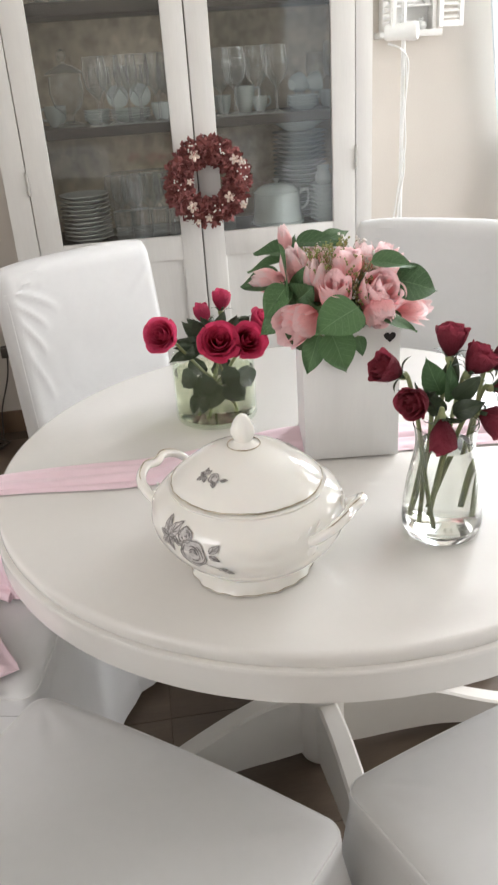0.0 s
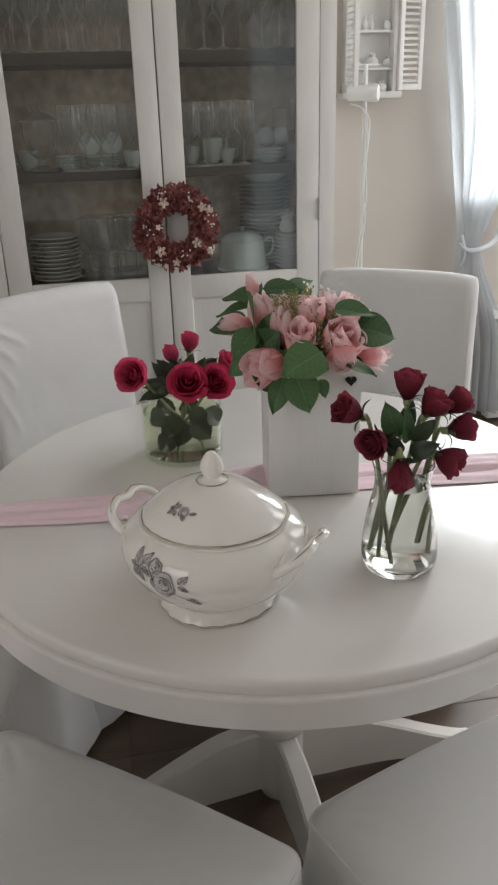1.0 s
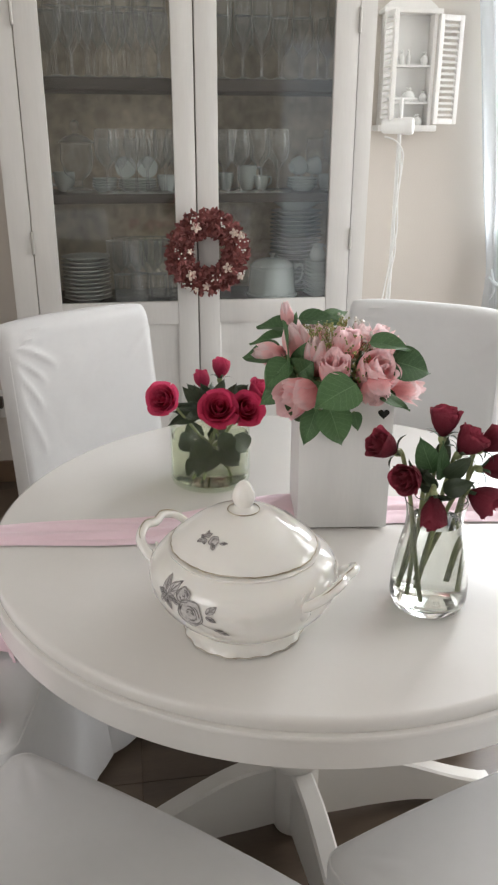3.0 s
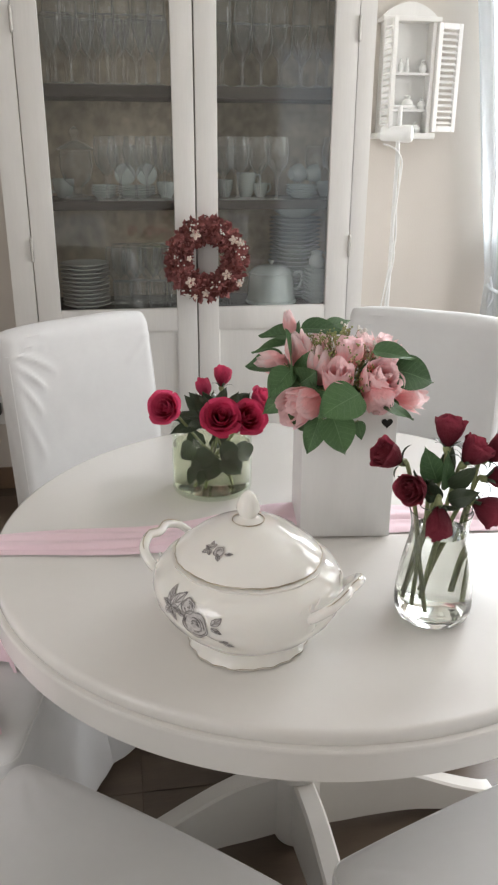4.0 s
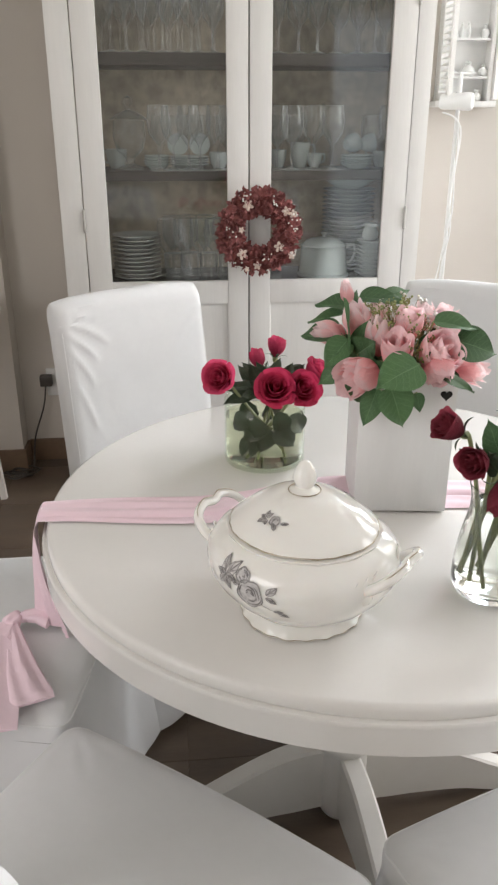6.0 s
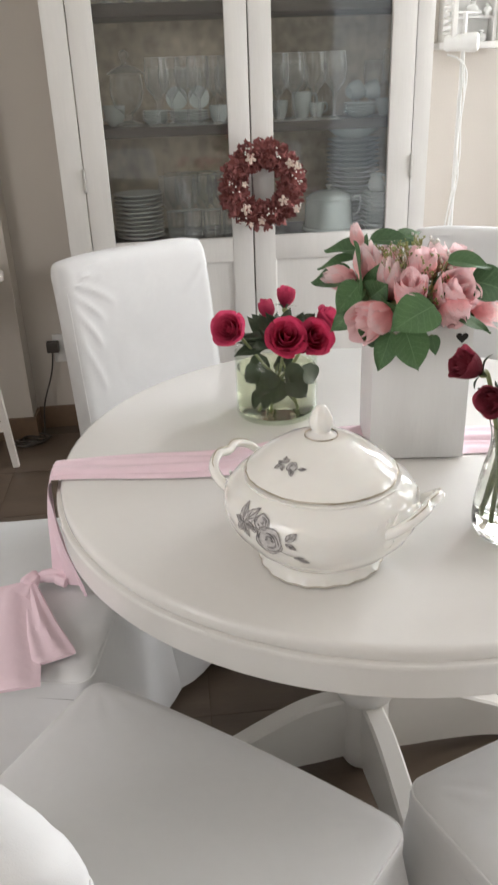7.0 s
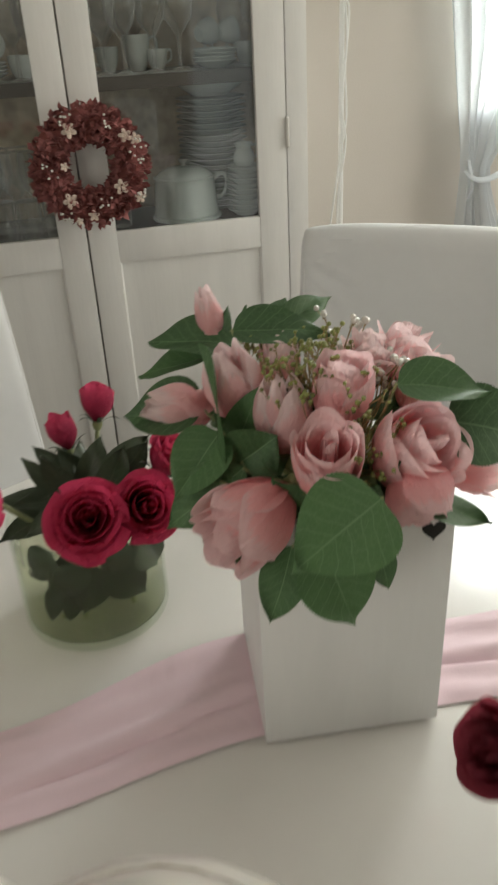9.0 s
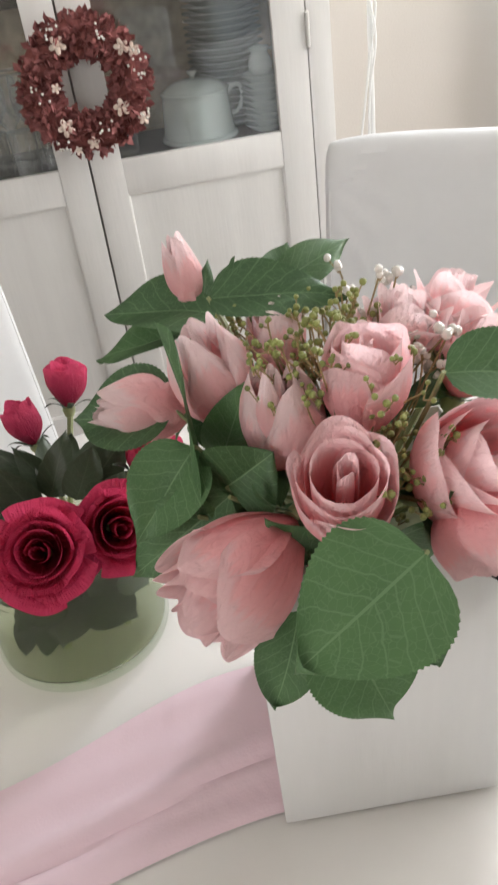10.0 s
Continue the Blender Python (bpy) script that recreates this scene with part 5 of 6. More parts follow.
LEAVES = [((0.060, -0.087, 1.010), (-0.010, -0.110, 0.983), 0.068, (-0.2, -0.68, 0.70)), ((0.020, -0.080, 0.975), (0.040, -0.100, 0.915), 0.056, (0.0, -0.85, 0.45)),
          ((0.006, -0.060, 0.965), (-0.016, -0.074, 0.908), 0.036, (-0.2, -0.9, 0.2)), ((-0.028, 0.062, 1.020), (-0.088, 0.098, 1.008), 0.046, (-0.1, -0.5, 0.85)),
          ((-0.024, 0.018, 1.022), (-0.066, 0.000, 0.982), 0.036, (-0.4, -0.7, 0.5)), ((-0.012, 0.000, 0.998), (-0.076, 0.006, 0.952), 0.036, (-0.2, -0.8, 0.5)),
          ((-0.030, 0.000, 0.990), (-0.022, 0.046, 1.082), 0.030, (0.95, -0.1, 0.1)), ((-0.012, 0.006, 1.000), (0.012, -0.008, 1.024), 0.040, (-0.1, -0.9, 0.4)),
          ((0.014, 0.120, 1.048), (-0.056, 0.150, 1.054), 0.040, (-0.1, -0.35, 0.9)), ((-0.008, 0.130, 1.036), (-0.068, 0.152, 1.018), 0.030, (-0.1, -0.2, 0.9)),
          ((0.004, 0.085, 1.074), (0.076, 0.056, 1.074), 0.040, (0.0, -0.5, 0.85)), ((0.046, 0.100, 1.066), (0.106, 0.126, 1.078), 0.026, (0.2, -0.7, 0.6)),
          ((0.055, 0.130, 1.052), (0.070, 0.152, 1.072), 0.028, (0, -0.7, 0.7)), ((0.098, -0.020, 1.057), (0.166, -0.036, 1.049), 0.042, (0.1, -0.45, 0.9)),
          ((0.130, -0.036, 1.030), (0.196, -0.048, 1.012), 0.060, (0.1, -0.80, 0.55)), ((0.092, -0.072, 0.992), (0.158, -0.070, 0.958), 0.026, (0.1, -0.5, 0.8)),
          ((-0.010, 0.030, 1.000), (0.008, 0.020, 1.052), 0.030, (-0.5, -0.8, 0.1)), ((0.004, 0.130, 1.040), (0.014, 0.138, 1.076), 0.014, (-0.3, -0.9, 0)),
          ((0.014, 0.130, 1.044), (0.034, 0.150, 1.070), 0.010, (0.3, -0.9, 0)), ((0.060, -0.085, 0.965), (0.066, -0.092, 0.935), 0.020, (0.1, -1, 0)),
          ((0.030, -0.020, 0.955), (0.000, -0.045, 1.005), 0.050, (-0.3, -0.8, 0.4)), ((0.050, -0.030, 0.960), (0.070, -0.062, 1.000), 0.050, (0.2, -0.9, 0.3)),
          ((0.020, 0.020, 0.970), (-0.030, 0.002, 1.010), 0.050, (-0.5, -0.6, 0.6)), ((0.100, 0.000, 0.970), (0.132, -0.028, 1.010), 0.050, (0.4, -0.7, 0.5)),
          ((0.060, 0.030, 0.985), (0.050, 0.020, 1.038), 0.050, (0.0, -0.9, 0.4)), ((0.000, -0.028, 0.950), (-0.042, -0.046, 0.975), 0.045, (-0.3, -0.8, 0.4)),
          ((0.110, 0.050, 0.990), (0.120, 0.020, 1.035), 0.050, (0.2, -0.7, 0.7)), ((0.010, 0.060, 1.000), (-0.020, 0.050, 1.040), 0.045, (-0.4, -0.6, 0.7))]
spray = thing("silk_foliage", pose(0, 0, 0), "green silk rose leaves round the pink bouquet", "artificial leaves")
for k, (a, b, w, nrm) in enumerate(LEAVES):
    w *= 1.22 if 2 < k < 10 and k != 6 else 1.0
    lf = part("leaf", leaf_bm(a, b, w, nrm, seed=k, droop=0.10 + 0.1 * (k % 3), fold=0.34 if 2 < k < 14 else 0.18), M_LEAF, spray)
    bm = bmesh.new()
    tube(bm, spline([a, Vector(a).lerp(ROOT, 0.3) + Vector((0, 0, -0.004)), ROOT], 7), 0.0013, 5)
    part("leaf_stalk", bm, M_STEM, lf)


def berry_sprig(at, seed, n=10, spread=0.02, material=None, r=0.0018):
    rnd = random.Random(seed)
    at = Vector(at)
    t = thing("berry_sprig", pose(0, 0, 0), "fine artificial sprig with small beads in the bouquet", "artificial sprig", "bead sprigs")
    bm, bb = bmesh.new(), bmesh.new()
    foot = ROOT + (at - ROOT) * 0.4
    for k in range(n):
        tip = at + Vector((rnd.uniform(-1, 1), rnd.uniform(-1, 1), rnd.uniform(-2.2, 0.4))) * spread
        tube(bm, spline([foot, (foot + tip) / 2 + Vector((rnd.uniform(-1, 1), rnd.uniform(-1, 1), 0.6)) * 0.010, tip], 8), 0.0006, 4)
        for q in range(3):
            end = tip + Vector((rnd.uniform(-1, 1), rnd.uniform(-1, 1), rnd.uniform(-0.6, 1))) * 0.0055 * (q > 0)
            if q:
                tube(bm, [tip - Vector((0, 0, 0.004)), end], 0.0004, 4)
            rr = r * rnd.uniform(0.7, 1.2)
            bmesh.ops.create_uvsphere(bb, u_segments=7, v_segments=5, radius=rr, matrix=Matrix.Translation(end))
    tagged(part("twig_spray", bm, M_TWIG, t), kind="stuff")
    tagged(part("bead_spray", bb, material or M_BERRY, t), kind="stuff")


for k, p in enumerate(((0.045, 0.030, 1.068), (0.060, 0.046, 1.074), (0.078, 0.055, 1.076), (0.072, -0.012, 1.062), (0.012, 0.082, 1.056), (0.072, -0.046, 1.036), (0.030, 0.046, 1.066), (0.030, 0.020, 1.066), (0.048, 0.010, 1.070), (0.000, 0.070, 1.058))):
    berry_sprig(p, 40 + k, 18, 0.020)
for k, p in enumerate(((0.112, 0.030, 1.056), (0.118, 0.085, 1.066), (0.090, 0.080, 1.068))):
    berry_sprig(p, 60 + k, 8, 0.013, M_PEARL, 0.0030)


# ---------------------------------------------------------------- glass jar with red roses
JX, JY = -0.135, 0.197
jar = thing("glass_jar", pose(JX, JY, TZ + 0.001), "straight clear glass jar half full of water", "vase")
part("glass", lathe([(0, 0.0), (0.068, 0.0), (0.0735, 0.003), (0.0755, 0.008), (0.0755, 0.123), (0.0745, 0.1245), (0.0735, 0.123), (0.0732, 0.012), (0.068, 0.0085), (0, 0.008)], 72), M_JARGLASS, jar)
part("water", lathe([(0, 0.0092), (0.0675, 0.0094), (0.0725, 0.0130), (0.0725, 0.092), (0, 0.092)], 64), M_MURKY, jar)


def cut_rose(name, at, axis, r, h, openness, seed, material, foot, label, group, stem_r=0.0026, petals=(3, 4, 5, 5), sep=0.6, leaf=None):
    at, axis = Vector(at), Vector(axis).normalized()
    base = at - axis * h * 0.5
    t = thing(name, align(axis, base, seed * 0.7), label, "rose", group)
    inv = t.matrix_world.inverted()
    bloom_parts(t, material, r, h, openness, seed, petals, 0.12)
    sepal_parts(t, M_LEAFD, r * 0.75, h * 0.62, seed, droop=sep)
    bm = bmesh.new()
    foot = Vector(foot)
    mid = base.lerp(foot, 0.35) - axis * 0.012
    tube(bm, [inv @ p for p in spline([base, base - axis * 0.012, mid, foot], 14)], stem_r, 8)
    part("stem", bm, M_STEM, t)
    return t


for k, (p, ax, r, h, op, m, ft) in enumerate((
        ((-0.223, 0.131, 0.928), (-0.45, -0.75, 0.45), 0.030, 0.040, 0.7, M_PINKRED, (-0.10, 0.22, 0.752)),
        ((-0.130, 0.090, 0.920), (0.0, -0.75, 0.65), 0.033, 0.042, 0.8, M_REDP, (-0.135, 0.23, 0.752)),
        ((-0.080, 0.108, 0.911), (0.25, -0.8, 0.50), 0.031, 0.040, 0.85, M_REDP, (-0.15, 0.21, 0.752)),
        ((-0.046, 0.170, 0.922), (0.6, -0.2, 0.7), 0.027, 0.044, 0.5, M_PINKRED, (-0.17, 0.18, 0.752)),
        ((-0.142, 0.262, 0.922), (-0.2, 0.25, 1.0), 0.021, 0.042, 0.15, M_PINKRED, (-0.10, 0.18, 0.752)),
        ((-0.102, 0.290, 0.936), (0.15, 0.3, 1.0), 0.023, 0.044, 0.2, M_PINKRED, (-0.15, 0.17, 0.752)))):
    cut_rose("red_rose", p, ax, r, h, op, 70 + k, m, ft, "raspberry red cut rose in the glass jar", "roses in the jar", petals=(3, 4, 5, 5) if op > 0.4 else (3, 4))
fol = thing("rose_leaves", pose(0, 0, 0), "dark green rose leaves above and in the jar", "leaves")
for k, (a, b, w, nrm) in enumerate((
        ((-0.135, 0.19, 0.880), (-0.195, 0.165, 0.905), 0.028, (-0.3, -0.6, 0.7)), ((-0.15, 0.20, 0.885), (-0.185, 0.21, 0.925), 0.024, (-0.6, -0.5, 0.5)),
        ((-0.125, 0.20, 0.890), (-0.150, 0.215, 0.93), 0.022, (0.2, -0.9, 0.2)), ((-0.11, 0.20, 0.892), (-0.055, 0.235, 0.918), 0.030, (0.2, -0.5, 0.8)),
        ((-0.12, 0.21, 0.890), (-0.105, 0.25, 0.912), 0.024, (0.1, -0.7, 0.7)), ((-0.15, 0.19, 0.872), (-0.205, 0.20, 0.882), 0.026, (-0.1, -0.5, 0.8)),
        ((-0.10, 0.18, 0.880), (-0.045, 0.195, 0.895), 0.026, (0.1, -0.6, 0.7)),
        ((-0.14, 0.16, 0.830), (-0.180, 0.150, 0.800), 0.040, (-0.3, -0.9, 0.2)), ((-0.12, 0.15, 0.825), (-0.085, 0.148, 0.785), 0.046, (0.3, -0.9, 0.2)),
        ((-0.13, 0.155, 0.820), (-0.150, 0.145, 0.775), 0.036, (0, -1, 0.1)), ((-0.17, 0.17, 0.800), (-0.182, 0.160, 0.762), 0.020, (-0.3, -0.9, 0)),
        ((-0.155, 0.16, 0.795), (-0.165, 0.152, 0.764), 0.020, (0, -1, 0)), ((-0.09, 0.17, 0.840), (-0.075, 0.175, 0.800), 0.040, (0.5, -0.8, 0.1)),
        ((-0.13, 0.22, 0.840), (-0.10, 0.25, 0.790), 0.045, (0.2, -0.9, 0.2)), ((-0.15, 0.21, 0.845), (-0.18, 0.23, 0.81), 0.040, (-0.3, -0.9, 0.2)),
        ((-0.10, 0.15, 0.850), (-0.125, 0.148, 0.815), 0.034, (0.1, -1, 0.2)), ((-0.17, 0.16, 0.845), (-0.195, 0.175, 0.812), 0.038, (-0.6, -0.8, 0.2)),
        ((-0.085, 0.15, 0.842), (-0.070, 0.160, 0.805), 0.038, (0.4, -0.9, 0.2)), ((-0.15, 0.145, 0.838), (-0.160, 0.140, 0.806), 0.036, (-0.1, -1, 0.1)),
        ((-0.16, 0.18, 0.878), (-0.215, 0.155, 0.872), 0.028, (-0.2, -0.6, 0.7)), ((-0.15, 0.17, 0.880), (-0.185, 0.128, 0.893), 0.026, (-0.2, -0.6, 0.7)),
        ((-0.14, 0.22, 0.890), (-0.175, 0.24, 0.922), 0.022, (-0.4, -0.8, 0.4)), ((-0.11, 0.16, 0.875), (-0.065, 0.150, 0.880), 0.026, (0.2, -0.6, 0.7)),
        ((-0.10, 0.17, 0.885), (-0.070, 0.150, 0.915), 0.034, (0.1, -0.7, 0.7)), ((-0.11, 0.18, 0.890), (-0.085, 0.185, 0.935), 0.030, (0.2, -0.8, 0.5)),
        ((-0.12, 0.17, 0.880), (-0.165, 0.150, 0.915), 0.032, (-0.2, -0.6, 0.8)), ((-0.13, 0.19, 0.890), (-0.105, 0.205, 0.940), 0.026, (0.0, -0.8, 0.6)),
        ((-0.14, 0.18, 0.885), (-0.165, 0.190, 0.935), 0.030, (-0.3, -0.8, 0.5)), ((-0.10, 0.20, 0.885), (-0.060, 0.205, 0.925), 0.032, (0.3, -0.7, 0.6)),
        ((-0.13, 0.20, 0.895), (-0.125, 0.235, 0.925), 0.020, (0.4, -0.8, 0.4)), ((-0.15, 0.20, 0.880), (-0.215, 0.185, 0.900), 0.022, (-0.2, -0.5, 0.8)))):
    part("leaf", leaf_bm(a, b, w, nrm, seed=100 + k, fold=0.2, nu=12, nv=7), M_LEAFD, fol)


# ---------------------------------------------------------------- carafe with dark red roses
VX, VY = 0.124, -0.276
va = thing("glass_carafe", pose(VX, VY, TZ + 0.001), "clear tapering glass carafe with water", "vase")
outer = [(0.0, 0.0), (0.045, 0.0), (0.050, 0.004), (0.0535, 0.014), (0.0540, 0.024), (0.0530, 0.045), (0.0490, 0.075), (0.0445, 0.098), (0.0410, 0.112), (0.0390, 0.124), (0.0385, 0.135), (0.0395, 0.147), (0.0425, 0.160)]
inner = [(0.0412, 0.160), (0.0381, 0.147), (0.0371, 0.135), (0.0376, 0.124), (0.0396, 0.111), (0.0430, 0.097), (0.0475, 0.074), (0.0515, 0.044), (0.0522, 0.026), (0.0495, 0.0135), (0.042, 0.0100), (0.0, 0.0095)]
part("glass", lathe(outer + inner, 72), M_VGLASS, va)
part("water", lathe([(0, 0.0105), (0.041, 0.0110), (0.0486, 0.0145), (0.0514, 0.0270), (0.0507, 0.044), (0.0467, 0.074), (0.0422, 0.097), (0.0389, 0.111), (0.0369, 0.124), (0.0366, 0.1305), (0.0, 0.130)], 64), M_WATER, va)
for k, (p, ax, r, h, op, ft) in enumerate((
        ((0.046, -0.268, 0.982), (-0.75, -0.1, 0.45), 0.0225, 0.044, 0.35, (0.105, -0.300, 0.760)),
        ((0.076, -0.290, 0.942), (-0.75, -0.5, 0.10), 0.0225, 0.044, 0.4, (0.090, -0.290, 0.765)),
        ((0.104, -0.318, 0.903), (-0.1, -0.5, -0.75), 0.0215, 0.046, 0.2, (0.098, -0.255, 0.765)),
        ((0.137, -0.245, 1.003), (0.05, 0.1, 1.0), 0.0235, 0.044, 0.3, (0.084, -0.275, 0.769)),
        ((0.170, -0.262, 0.978), (0.55, -0.1, 0.75), 0.0235, 0.044, 0.35, (0.112, -0.270, 0.765)),
        ((0.209, -0.250, 0.972), (0.85, 0.1, 0.5), 0.0210, 0.042, 0.3, (0.155, -0.285, 0.765)),
        ((0.212, -0.262, 0.938), (0.95, -0.1, 0.1), 0.0215, 0.042, 0.3, (0.150, -0.260, 0.769)),
        ((0.180, -0.300, 0.908), (0.75, -0.5, -0.35), 0.0235, 0.044, 0.35, (0.118, -0.255, 0.769)))):
    cut_rose("dark_red_rose", p, ax, r * 1.05, h * 1.02, op, 90 + k, M_DREDP, ft, "dark red cut rose bud in the carafe", "roses in the carafe", 0.0031, (3, 4, 4), 0.75)
fo2 = thing("rose_leaves", pose(0, 0, 0), "green rose leaves among the carafe roses", "leaves")
for k, (a, b, w, nrm) in enumerate((
        ((0.120, -0.265, 0.935), (0.098, -0.262, 0.988), 0.034, (-0.4, -0.9, 0.2)), ((0.130, -0.268, 0.925), (0.128, -0.275, 0.985), 0.022, (0.3, -0.9, 0.1)),
        ((0.135, -0.27, 0.930), (0.165, -0.285, 0.965), 0.026, (0.2, -0.9, 0.4)), ((0.130, -0.28, 0.915), (0.165, -0.300, 0.935), 0.026, (0.2, -0.8, 0.5)),
        ((0.115, -0.28, 0.915), (0.092, -0.290, 0.955), 0.024, (-0.3, -0.9, 0.2)), ((0.120, -0.285, 0.905), (0.128, -0.318, 0.925), 0.022, (0.3, -0.6, 0.7)),
        ((0.110, -0.275, 0.925), (0.060, -0.275, 0.955), 0.020, (-0.1, -0.8, 0.6)), ((0.125, -0.26, 0.94), (0.150, -0.24, 0.98), 0.026, (0.1, -0.9, 0.4)))):
    part("leaf", leaf_bm(a, b, w, nrm, seed=140 + k, fold=0.2, nu=12, nv=7), M_LEAF if k < 2 else M_LEAFD, fo2)

# ---------------------------------------------------------------- wreath on the cabinet doors
WC = Vector((0.0, 1.540, 0.988))
wr = thing("dried_flower_wreath", Matrix.Translation(WC), "russet dried petal wreath with cream flowers on the doors", "wreath")
bm = bmesh.new()
R0, r0 = 0.099, 0.043
tube(bm, [(R0 * math.cos(2 * math.pi * k / 40), 0, R0 * math.sin(2 * math.pi * k / 40)) for k in range(41)], r0 * 0.8, 12)
part("ring", bm, M_RUSSETB, wr)
for name, material, cnt, seed in (("petals", M_RUSSET, 620, 5), ("petals", M_RUSSETB, 200, 8)):
    rnd = random.Random(seed)
    bm = bmesh.new()
    for k in range(cnt):
        a, b = rnd.uniform(0, 2 * math.pi), rnd.uniform(-0.5 * math.pi - 1.5, -0.5 * math.pi + 1.5)
        er = Vector((math.cos(a), 0, math.sin(a)))
        nrm = er * math.cos(b) + Vector((0, 1, 0)) * math.sin(b)
        foot = er * R0 + nrm * r0 * 0.75
        d = (nrm + Vector((rnd.uniform(-1, 1), rnd.uniform(-1, 1), rnd.uniform(-1, 1))) * 0.8).normalized()
        sd = d.orthogonal().normalized()
        sd = Matrix.Rotation(rnd.uniform(0, 6.28), 3, d) @ sd
        ln, w = rnd.uniform(0.016, 0.030), rnd.uniform(0.007, 0.012)
        cu = d.cross(sd) * ln * rnd.uniform(-0.25, 0.25)
        v = [bm.verts.new(foot + q) for q in (Vector((0, 0, 0)), d * ln * 0.55 + sd * w + cu * 0.4, d * ln + cu, d * ln * 0.55 - sd * w + cu * 0.4, d * ln * 0.5 - cu * 0.3)]
        bm.faces.new((v[0], v[1], v[4]))
        bm.faces.new((v[1], v[2], v[4]))
        bm.faces.new((v[2], v[3], v[4]))
        bm.faces.new((v[3], v[0], v[4]))
    tagged(part(name, bm, material, wr, smooth=False), kind="stuff")
for a, rr, s in ((114, 0.096, 0.017), (37, 0.112, 0.015), (28, 0.126, 0.013), (-36, 0.082, 0.017), (-130, 0.092, 0.018), (-94, 0.110, 0.013), (-35, 0.134, 0.013), (172, 0.062, 0.010), (-110, 0.128, 0.009)):
    q = Vector((rr * math.cos(radians(a)), -r0 * 0.95, rr * math.sin(radians(a))))
    fb = bmesh.new()
    # two whorls of small curled petals round a button
    for ring, (cnt, rad, tilt, ln) in enumerate(((5, 0.62, 18, 0.52), (4, 0.30, 42, 0.40)) if s > 0.012 else ((5, 0.58, 14, 0.55),)):
        for q_ in range(cnt):
            m_ = (Matrix.Rotation(2 * math.pi * q_ / cnt + ring * 0.6 + a, 4, "Z") @ Matrix.Translation((rad * s, 0, 0.10 * s + 0.22 * s * ring)) @ Matrix.Rotation(radians(-tilt), 4, "Y")
                  @ Matrix.Diagonal((ln * s, 0.36 * s, 0.10 * s, 1)))
            bmesh.ops.create_uvsphere(fb, u_segments=8, v_segments=6, radius=1.0, matrix=m_)
    bmesh.ops.create_uvsphere(fb, u_segments=8, v_segments=6, radius=s * 0.2, matrix=Matrix.Translation((0, 0, s * 0.30)))
    f = part("cream_flower", fb, M_CREAMF, wr, "small cream dried flower")
    f.matrix_local = align((random.uniform(-0.2, 0.2), -1, 0.1), q)
rnd = random.Random(12)
bead = None
for a, rr in ((112, 0.122), (60, 0.118), (8, 0.112), (-28, 0.136), (-74, 0.088), (178, 0.096), (-126, 0.128), (20, 0.128)):
    for k in range(6):
        if bead is None:
            bm = bmesh.new()
            bmesh.ops.create_uvsphere(bm, u_segments=8, v_segments=6, radius=0.0031)
            bead = ob = part("bead", bm, M_PEARL, wr)
        else:
            ob = new("bead", bead.data)
            ob.parent = wr
        ob.location = (rr * math.cos(radians(a)) + rnd.uniform(-1, 1) * 0.016, -r0 * 1.18 + rnd.uniform(-1, 1) * 0.006, rr * math.sin(radians(a)) + rnd.uniform(-1, 1) * 0.016)

# ---------------------------------------------------------------- wall cabinet with louvred doors
wc = thing("wall_shadow_box", pose(0, 0, 0), "white wall cabinet with open louvred doors and small ornaments", "wall cabinet")
x0, x1, z0, z1, yb, yf = 0.703, 0.894, 1.40, 1.775, YN - 0.002, YN - 0.068
part("back_board", boxes((x0, x1, yb - 0.01, yb, z0, z1)), M_PLASTIC, wc)
part("side_board", boxes((x0, x0 + 0.012, yf, yb - 0.0105, z0, z1), bevel=0.001), M_CAB, wc)
part("side_board", boxes((x1 - 0.012, x1, yf, yb - 0.0105, z0, z1), bevel=0.001), M_CAB, wc)
part("top_board", boxes((x0 - 0.015, x1 + 0.015, yf - 0.012, yb, z1, z1 + 0.016), bevel=0.003), M_CAB, wc)
part("bottom_board", boxes((x0 - 0.02, x1 + 0.02, yf - 0.018, yb, z0 - 0.022, z0 - 0.0005), bevel=0.004), M_CAB, wc)
bm = bmesh.new()
arc = [(x0 - 0.01 + (x1 - x0 + 0.02) * k / 20, z1 + 0.0165 + 0.05 * math.sin(math.pi * k / 20) ** 0.8) for k in range(21)]
loops = [[(x, yy, z) for x, z in arc] + [(arc[-1][0], yy, z1 + 0.0164), (arc[0][0], yy, z1 + 0.0164)] for yy in (yf + 0.02, yb - 0.03)]
rings(bm, loops, True, True)
part("arched_crest", bm, M_CAB, wc)
for zz in (1.475, 1.60):
    part("shelf", boxes((x0 + 0.0125, x1 - 0.0125, yf + 0.01, yb - 0.011, zz, zz + 0.008)), M_PLASTIC, wc)


def louvre(m, name):
    w, h = 0.105, 0.37
    d = part(name, boxes((0, 0.018, -0.008, 0.008, 0, h), (w - 0.018, w, -0.008, 0.008, 0, h), (0.018, w - 0.018, -0.008, 0.008, 0, 0.02), (0.018, w - 0.018, -0.008, 0.008, h - 0.02, h), bevel=0.0015), M_CAB, wc, "louvred shutter door standing open")
    d.matrix_local = m
    for k in range(16):
        bm = boxes((0.0175, w - 0.0175, -0.007, 0.007, -0.0015, 0.0015))
        s = part("slat", bm, M_CAB, d, smooth=False)
        s.matrix_local = pose(0, 0, 0.032 + k * 0.0203, 38, 0, 0)
    return d


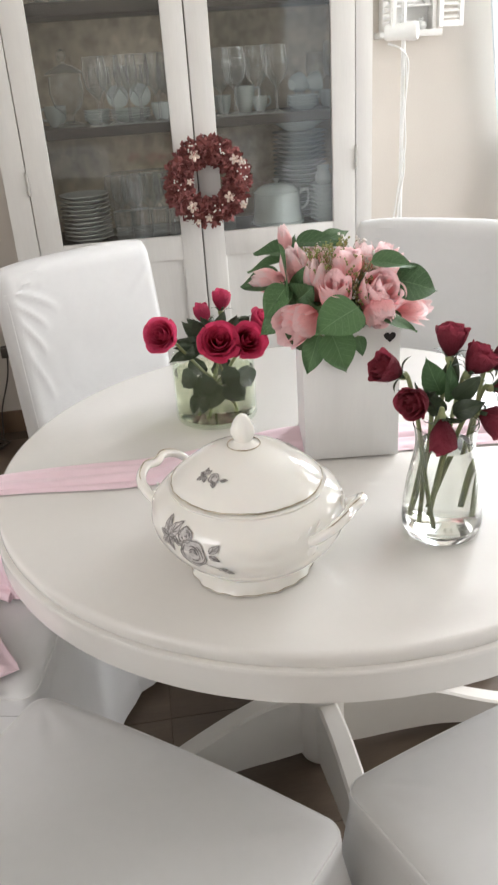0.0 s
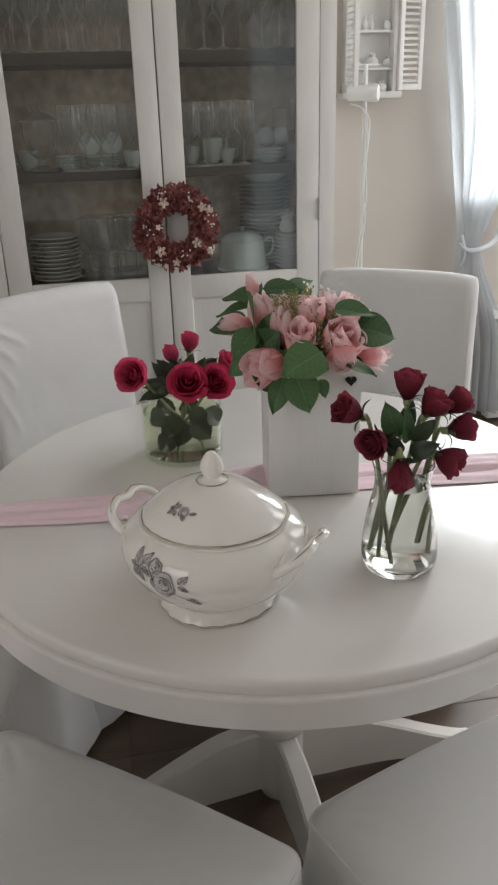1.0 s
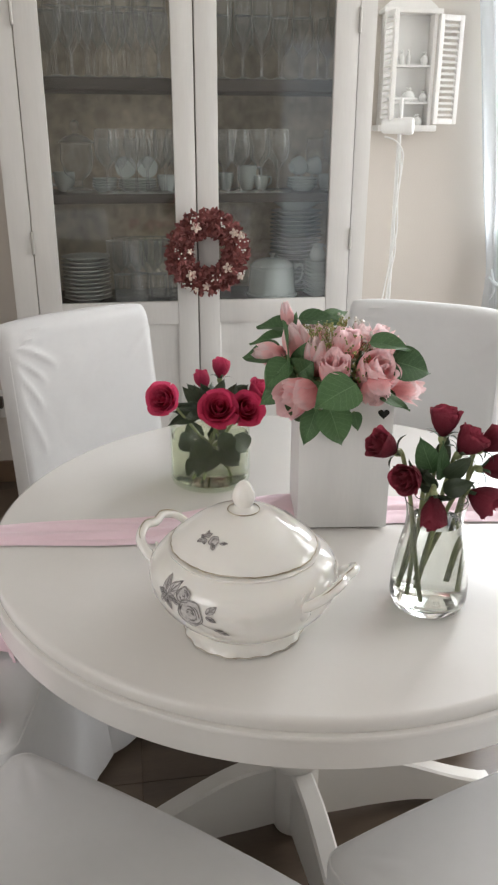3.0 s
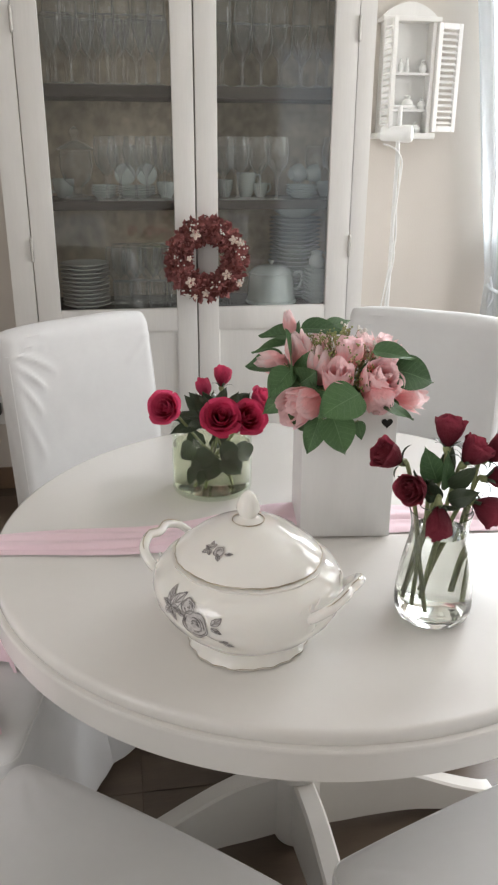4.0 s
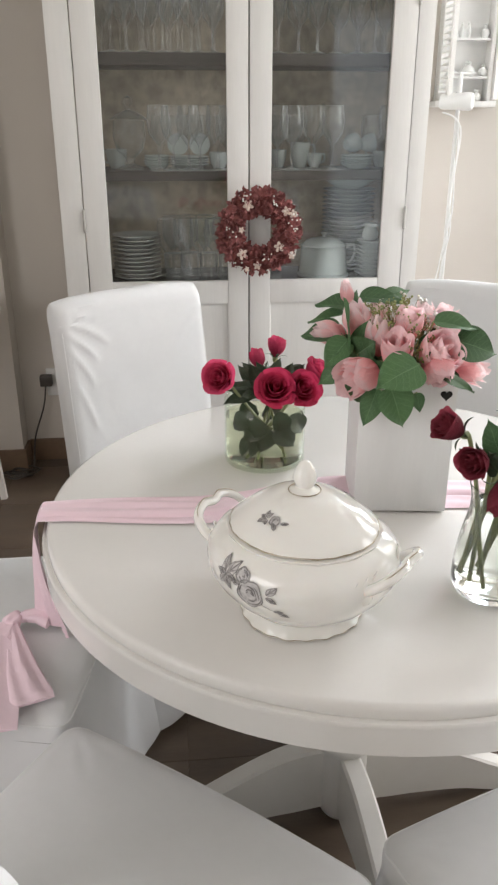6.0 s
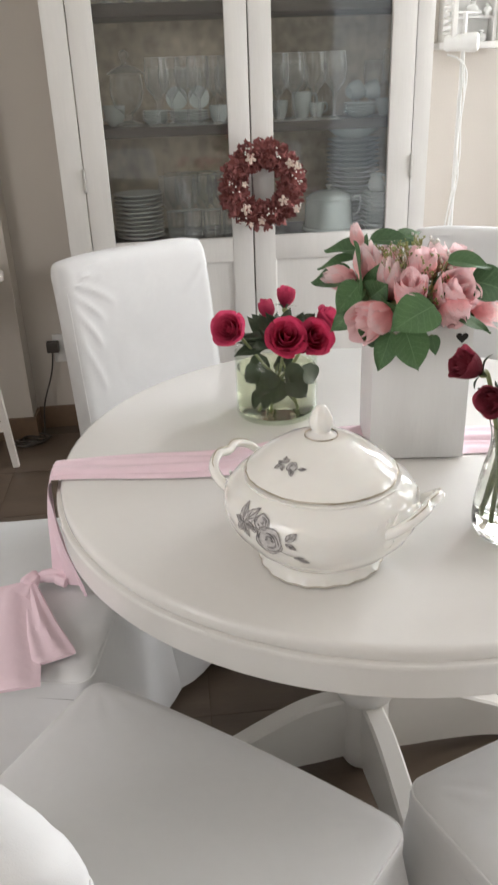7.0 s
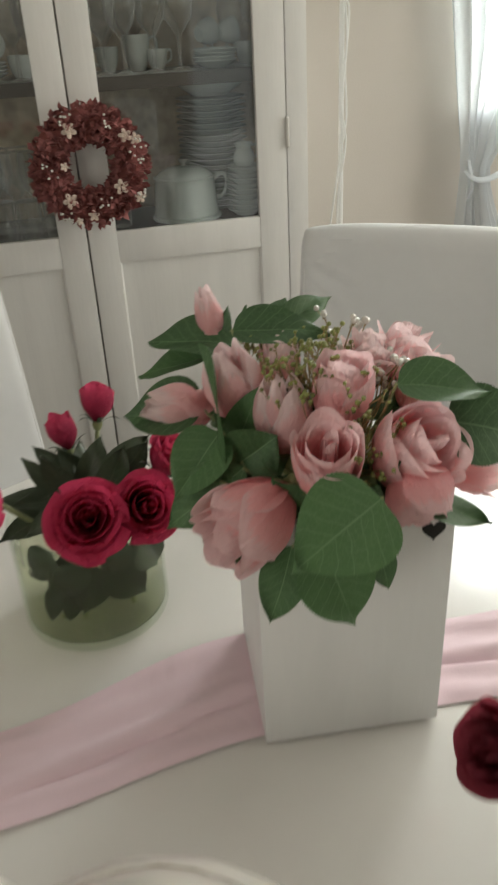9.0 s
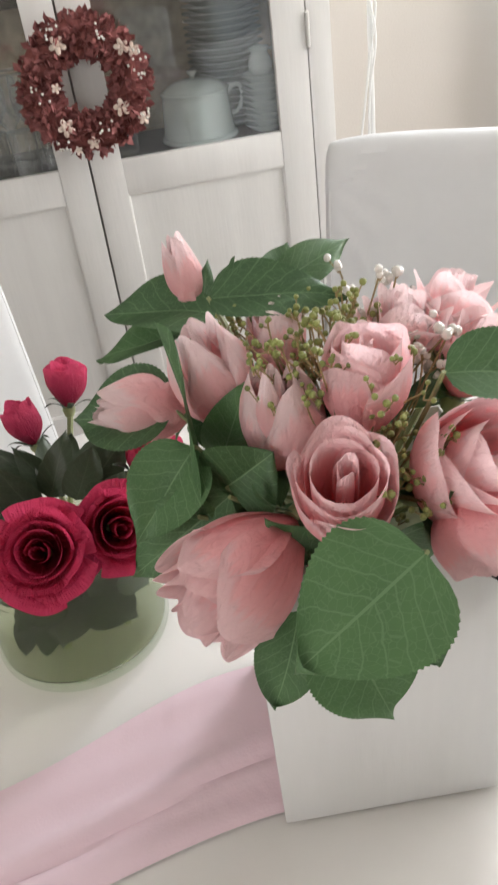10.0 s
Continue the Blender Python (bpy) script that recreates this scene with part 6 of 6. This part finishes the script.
louvre(pose(x1 + 0.006, yf - 0.002, z0 + 0.004, 0, 0, 14), "shutter_door")
louvre(pose(x0 - 0.006, yf - 0.004, z0 + 0.004, 0, 0, -86), "shutter_door")
for x, z, r, h in ((0.748, 1.609, 0.012, 0.045), (0.775, 1.609, 0.010, 0.05), (0.80, 1.609, 0.009, 0.052), (0.862, 1.609, 0.016, 0.045), (0.748, 1.484, 0.018, 0.03), (0.81, 1.484, 0.025, 0.05), (0.868, 1.484, 0.018, 0.04), (0.78, 1.4005, 0.02, 0.03), (0.85, 1.4005, 0.02, 0.04)):
    o = thing("small_ornament", pose(x, YN - 0.040, z), "small white china ornament in the wall cabinet", "ornament", "ornaments in the wall cabinet")
    part("body", lathe([(0, 0), (r * 0.7, 0), (r, h * 0.3), (r * 0.8, h * 0.55), (r * 0.35, h * 0.7), (r * 0.5, h * 0.88), (0, h)], 18), M_CHINA, o)

# ---------------------------------------------------------------- floor lamp with reading head
lp = thing("floor_lamp", pose(0.748, 1.80, 0.0), "slim white floor reading lamp, switched off, with loose cable", "lamp")
part("base", lathe([(0, 0), (0.11, 0), (0.112, 0.006), (0.10, 0.018), (0.02, 0.024), (0, 0.024)], 40), M_PLASTIC, lp)
bm = bmesh.new()
tube(bm, [(0, 0, 0.02), (0, 0, 1.49)], 0.0075, 12)
part("pole", bm, M_PLASTIC, lp)
bm = bmesh.new()
tube(bm, [(-0.035, 0, 1.487), (0.055, 0, 1.487)], 0.005, 10)
part("crossbar", bm, M_PLASTIC, lp)
hd_ = part("head", lathe([(0.0, -0.075), (0.022, -0.073), (0.026, -0.066), (0.027, 0.0), (0.030, 0.004), (0.031, 0.030), (0.027, 0.040), (0.0, 0.043)], 36), M_PLASTIC, lp)
hd_.matrix_local = align((0.85, -0.5, 0.0), (-0.002, -0.032, 1.395))
bm = bmesh.new()
tube(bm, spline([(-0.06, -0.01, 1.36), (-0.02, -0.02, 1.345), (0.012, -0.012, 1.31), (0.016, -0.01, 1.26), (0.006, -0.012, 1.15), (0.012, -0.01, 1.02), (-0.006, -0.012, 0.92), (-0.02, -0.01, 0.82), (-0.05, -0.01, 0.60), (-0.06, 0, 0.3), (-0.05, 0.01, 0.03)], 60), 0.003, 6)
part("cable", bm, M_PLASTIC, lp)
bm = bmesh.new()
tube(bm, spline([(-0.002, -0.012, 1.36), (0.010, -0.014, 1.22), (-0.004, -0.012, 1.06), (0.010, -0.012, 0.95), (-0.012, -0.012, 0.80), (-0.02, -0.01, 0.55), (-0.05, 0, 0.04)], 50), 0.003, 6)
part("cable", bm, M_PLASTIC, lp)

# ---------------------------------------------------------------- socket, plug and cable
so = thing("wall_socket", pose(-0.782, YN - 0.001, 0.345), "white wall socket with a black plug", "socket")
part("plate", boxes((-0.04, 0.04, -0.012, 0.0, -0.058, 0.058), bevel=0.004), M_PLASTIC, so)
part("plug", boxes((-0.062, -0.014, -0.05, -0.0125, -0.008, 0.036), bevel=0.006), M_BLACK, so, "black plug")
bm = bmesh.new()
tube(bm, spline([(-0.04, -0.04, 0.0), (-0.055, -0.05, -0.09), (-0.10, -0.06, -0.22), (-0.11, -0.10, -0.33), (-0.12, -0.18, -0.338), (-0.18, -0.16, -0.338), (-0.26, -0.14, -0.338)], 40), 0.0035, 6)
part("cable", bm, M_BLACK, so)
bm = bmesh.new()
rnd = random.Random(4)
for k in range(3):
    c = Vector((-0.955 + 0.02 * k, 1.78 + 0.01 * k, 0.006 + 0.004 * k))
    tube(bm, spline([c + Vector((0.055 * math.cos(q * 0.8 + k), 0.035 * math.sin(q * 0.8 + k), 0.006 * (q % 2))) for q in range(10)], 50), 0.0035, 6)
tagged(part("extension_cord", bm, M_BLACK), "tangled dark cable lying on the floor", "cable")

# ---------------------------------------------------------------- white side table at the wall
st = thing("side_table", pose(-1.115, 1.585, 0.0), "small white wooden side table with a scalloped top and splayed legs", "side table")
part("top", lathe([(0.0, 0.705), (0.20, 0.705), (0.215, 0.712), (0.215, 0.725), (0.205, 0.735), (0.195, 0.728), (0.0, 0.727)], 96, wave=lambda a, k: 1 + (0.02 * math.cos(18 * a) if k in (2, 3, 4) else 0)), M_SIDE, st)
part("apron", lathe([(0.12, 0.60), (0.125, 0.60), (0.19, 0.70), (0.185, 0.704), (0.12, 0.704)], 8), M_SIDE, st, smooth=False)
for k in range(4):
    a = radians(0 + 90 * k)
    bm = bmesh.new()
    tube(bm, [(0.10 * math.cos(a), 0.10 * math.sin(a), 0.66), (0.15 * math.cos(a), 0.15 * math.sin(a), 0.0)], 0.020, 4, 0.016)
    part("leg", bm, M_SIDE, st, smooth=False)
part("stretcher", boxes((-0.135, 0.135, -0.012, 0.012, 0.15, 0.18), (-0.012, 0.012, -0.135, -0.013, 0.15, 0.18), (-0.012, 0.012, 0.013, 0.135, 0.15, 0.18)), M_SIDE, st, smooth=False)

# ---------------------------------------------------------------- floor tiles
floor = bpy.data.objects["floor"]
TS = 0.333
tile = None
for i in range(int((XE - XW) / TS) + 1):
    for jj in range(int((YN - YS) / TS) + 1):
        xa, ya = XW + 0.002 + i * TS, YS + 0.002 + jj * TS
        if xa + TS > XE or ya + TS > YN + 0.01:
            continue
        if tile is None:
            tile = part("tile", boxes((0, TS - 0.0022, 0, TS - 0.0022, -0.0013, 0.0), bevel=0.0005), M_TILE, floor)
            ob = tile
        else:
            ob = new("tile", tile.data)
            ob.parent = floor
        ob.location = (xa, ya, 0)
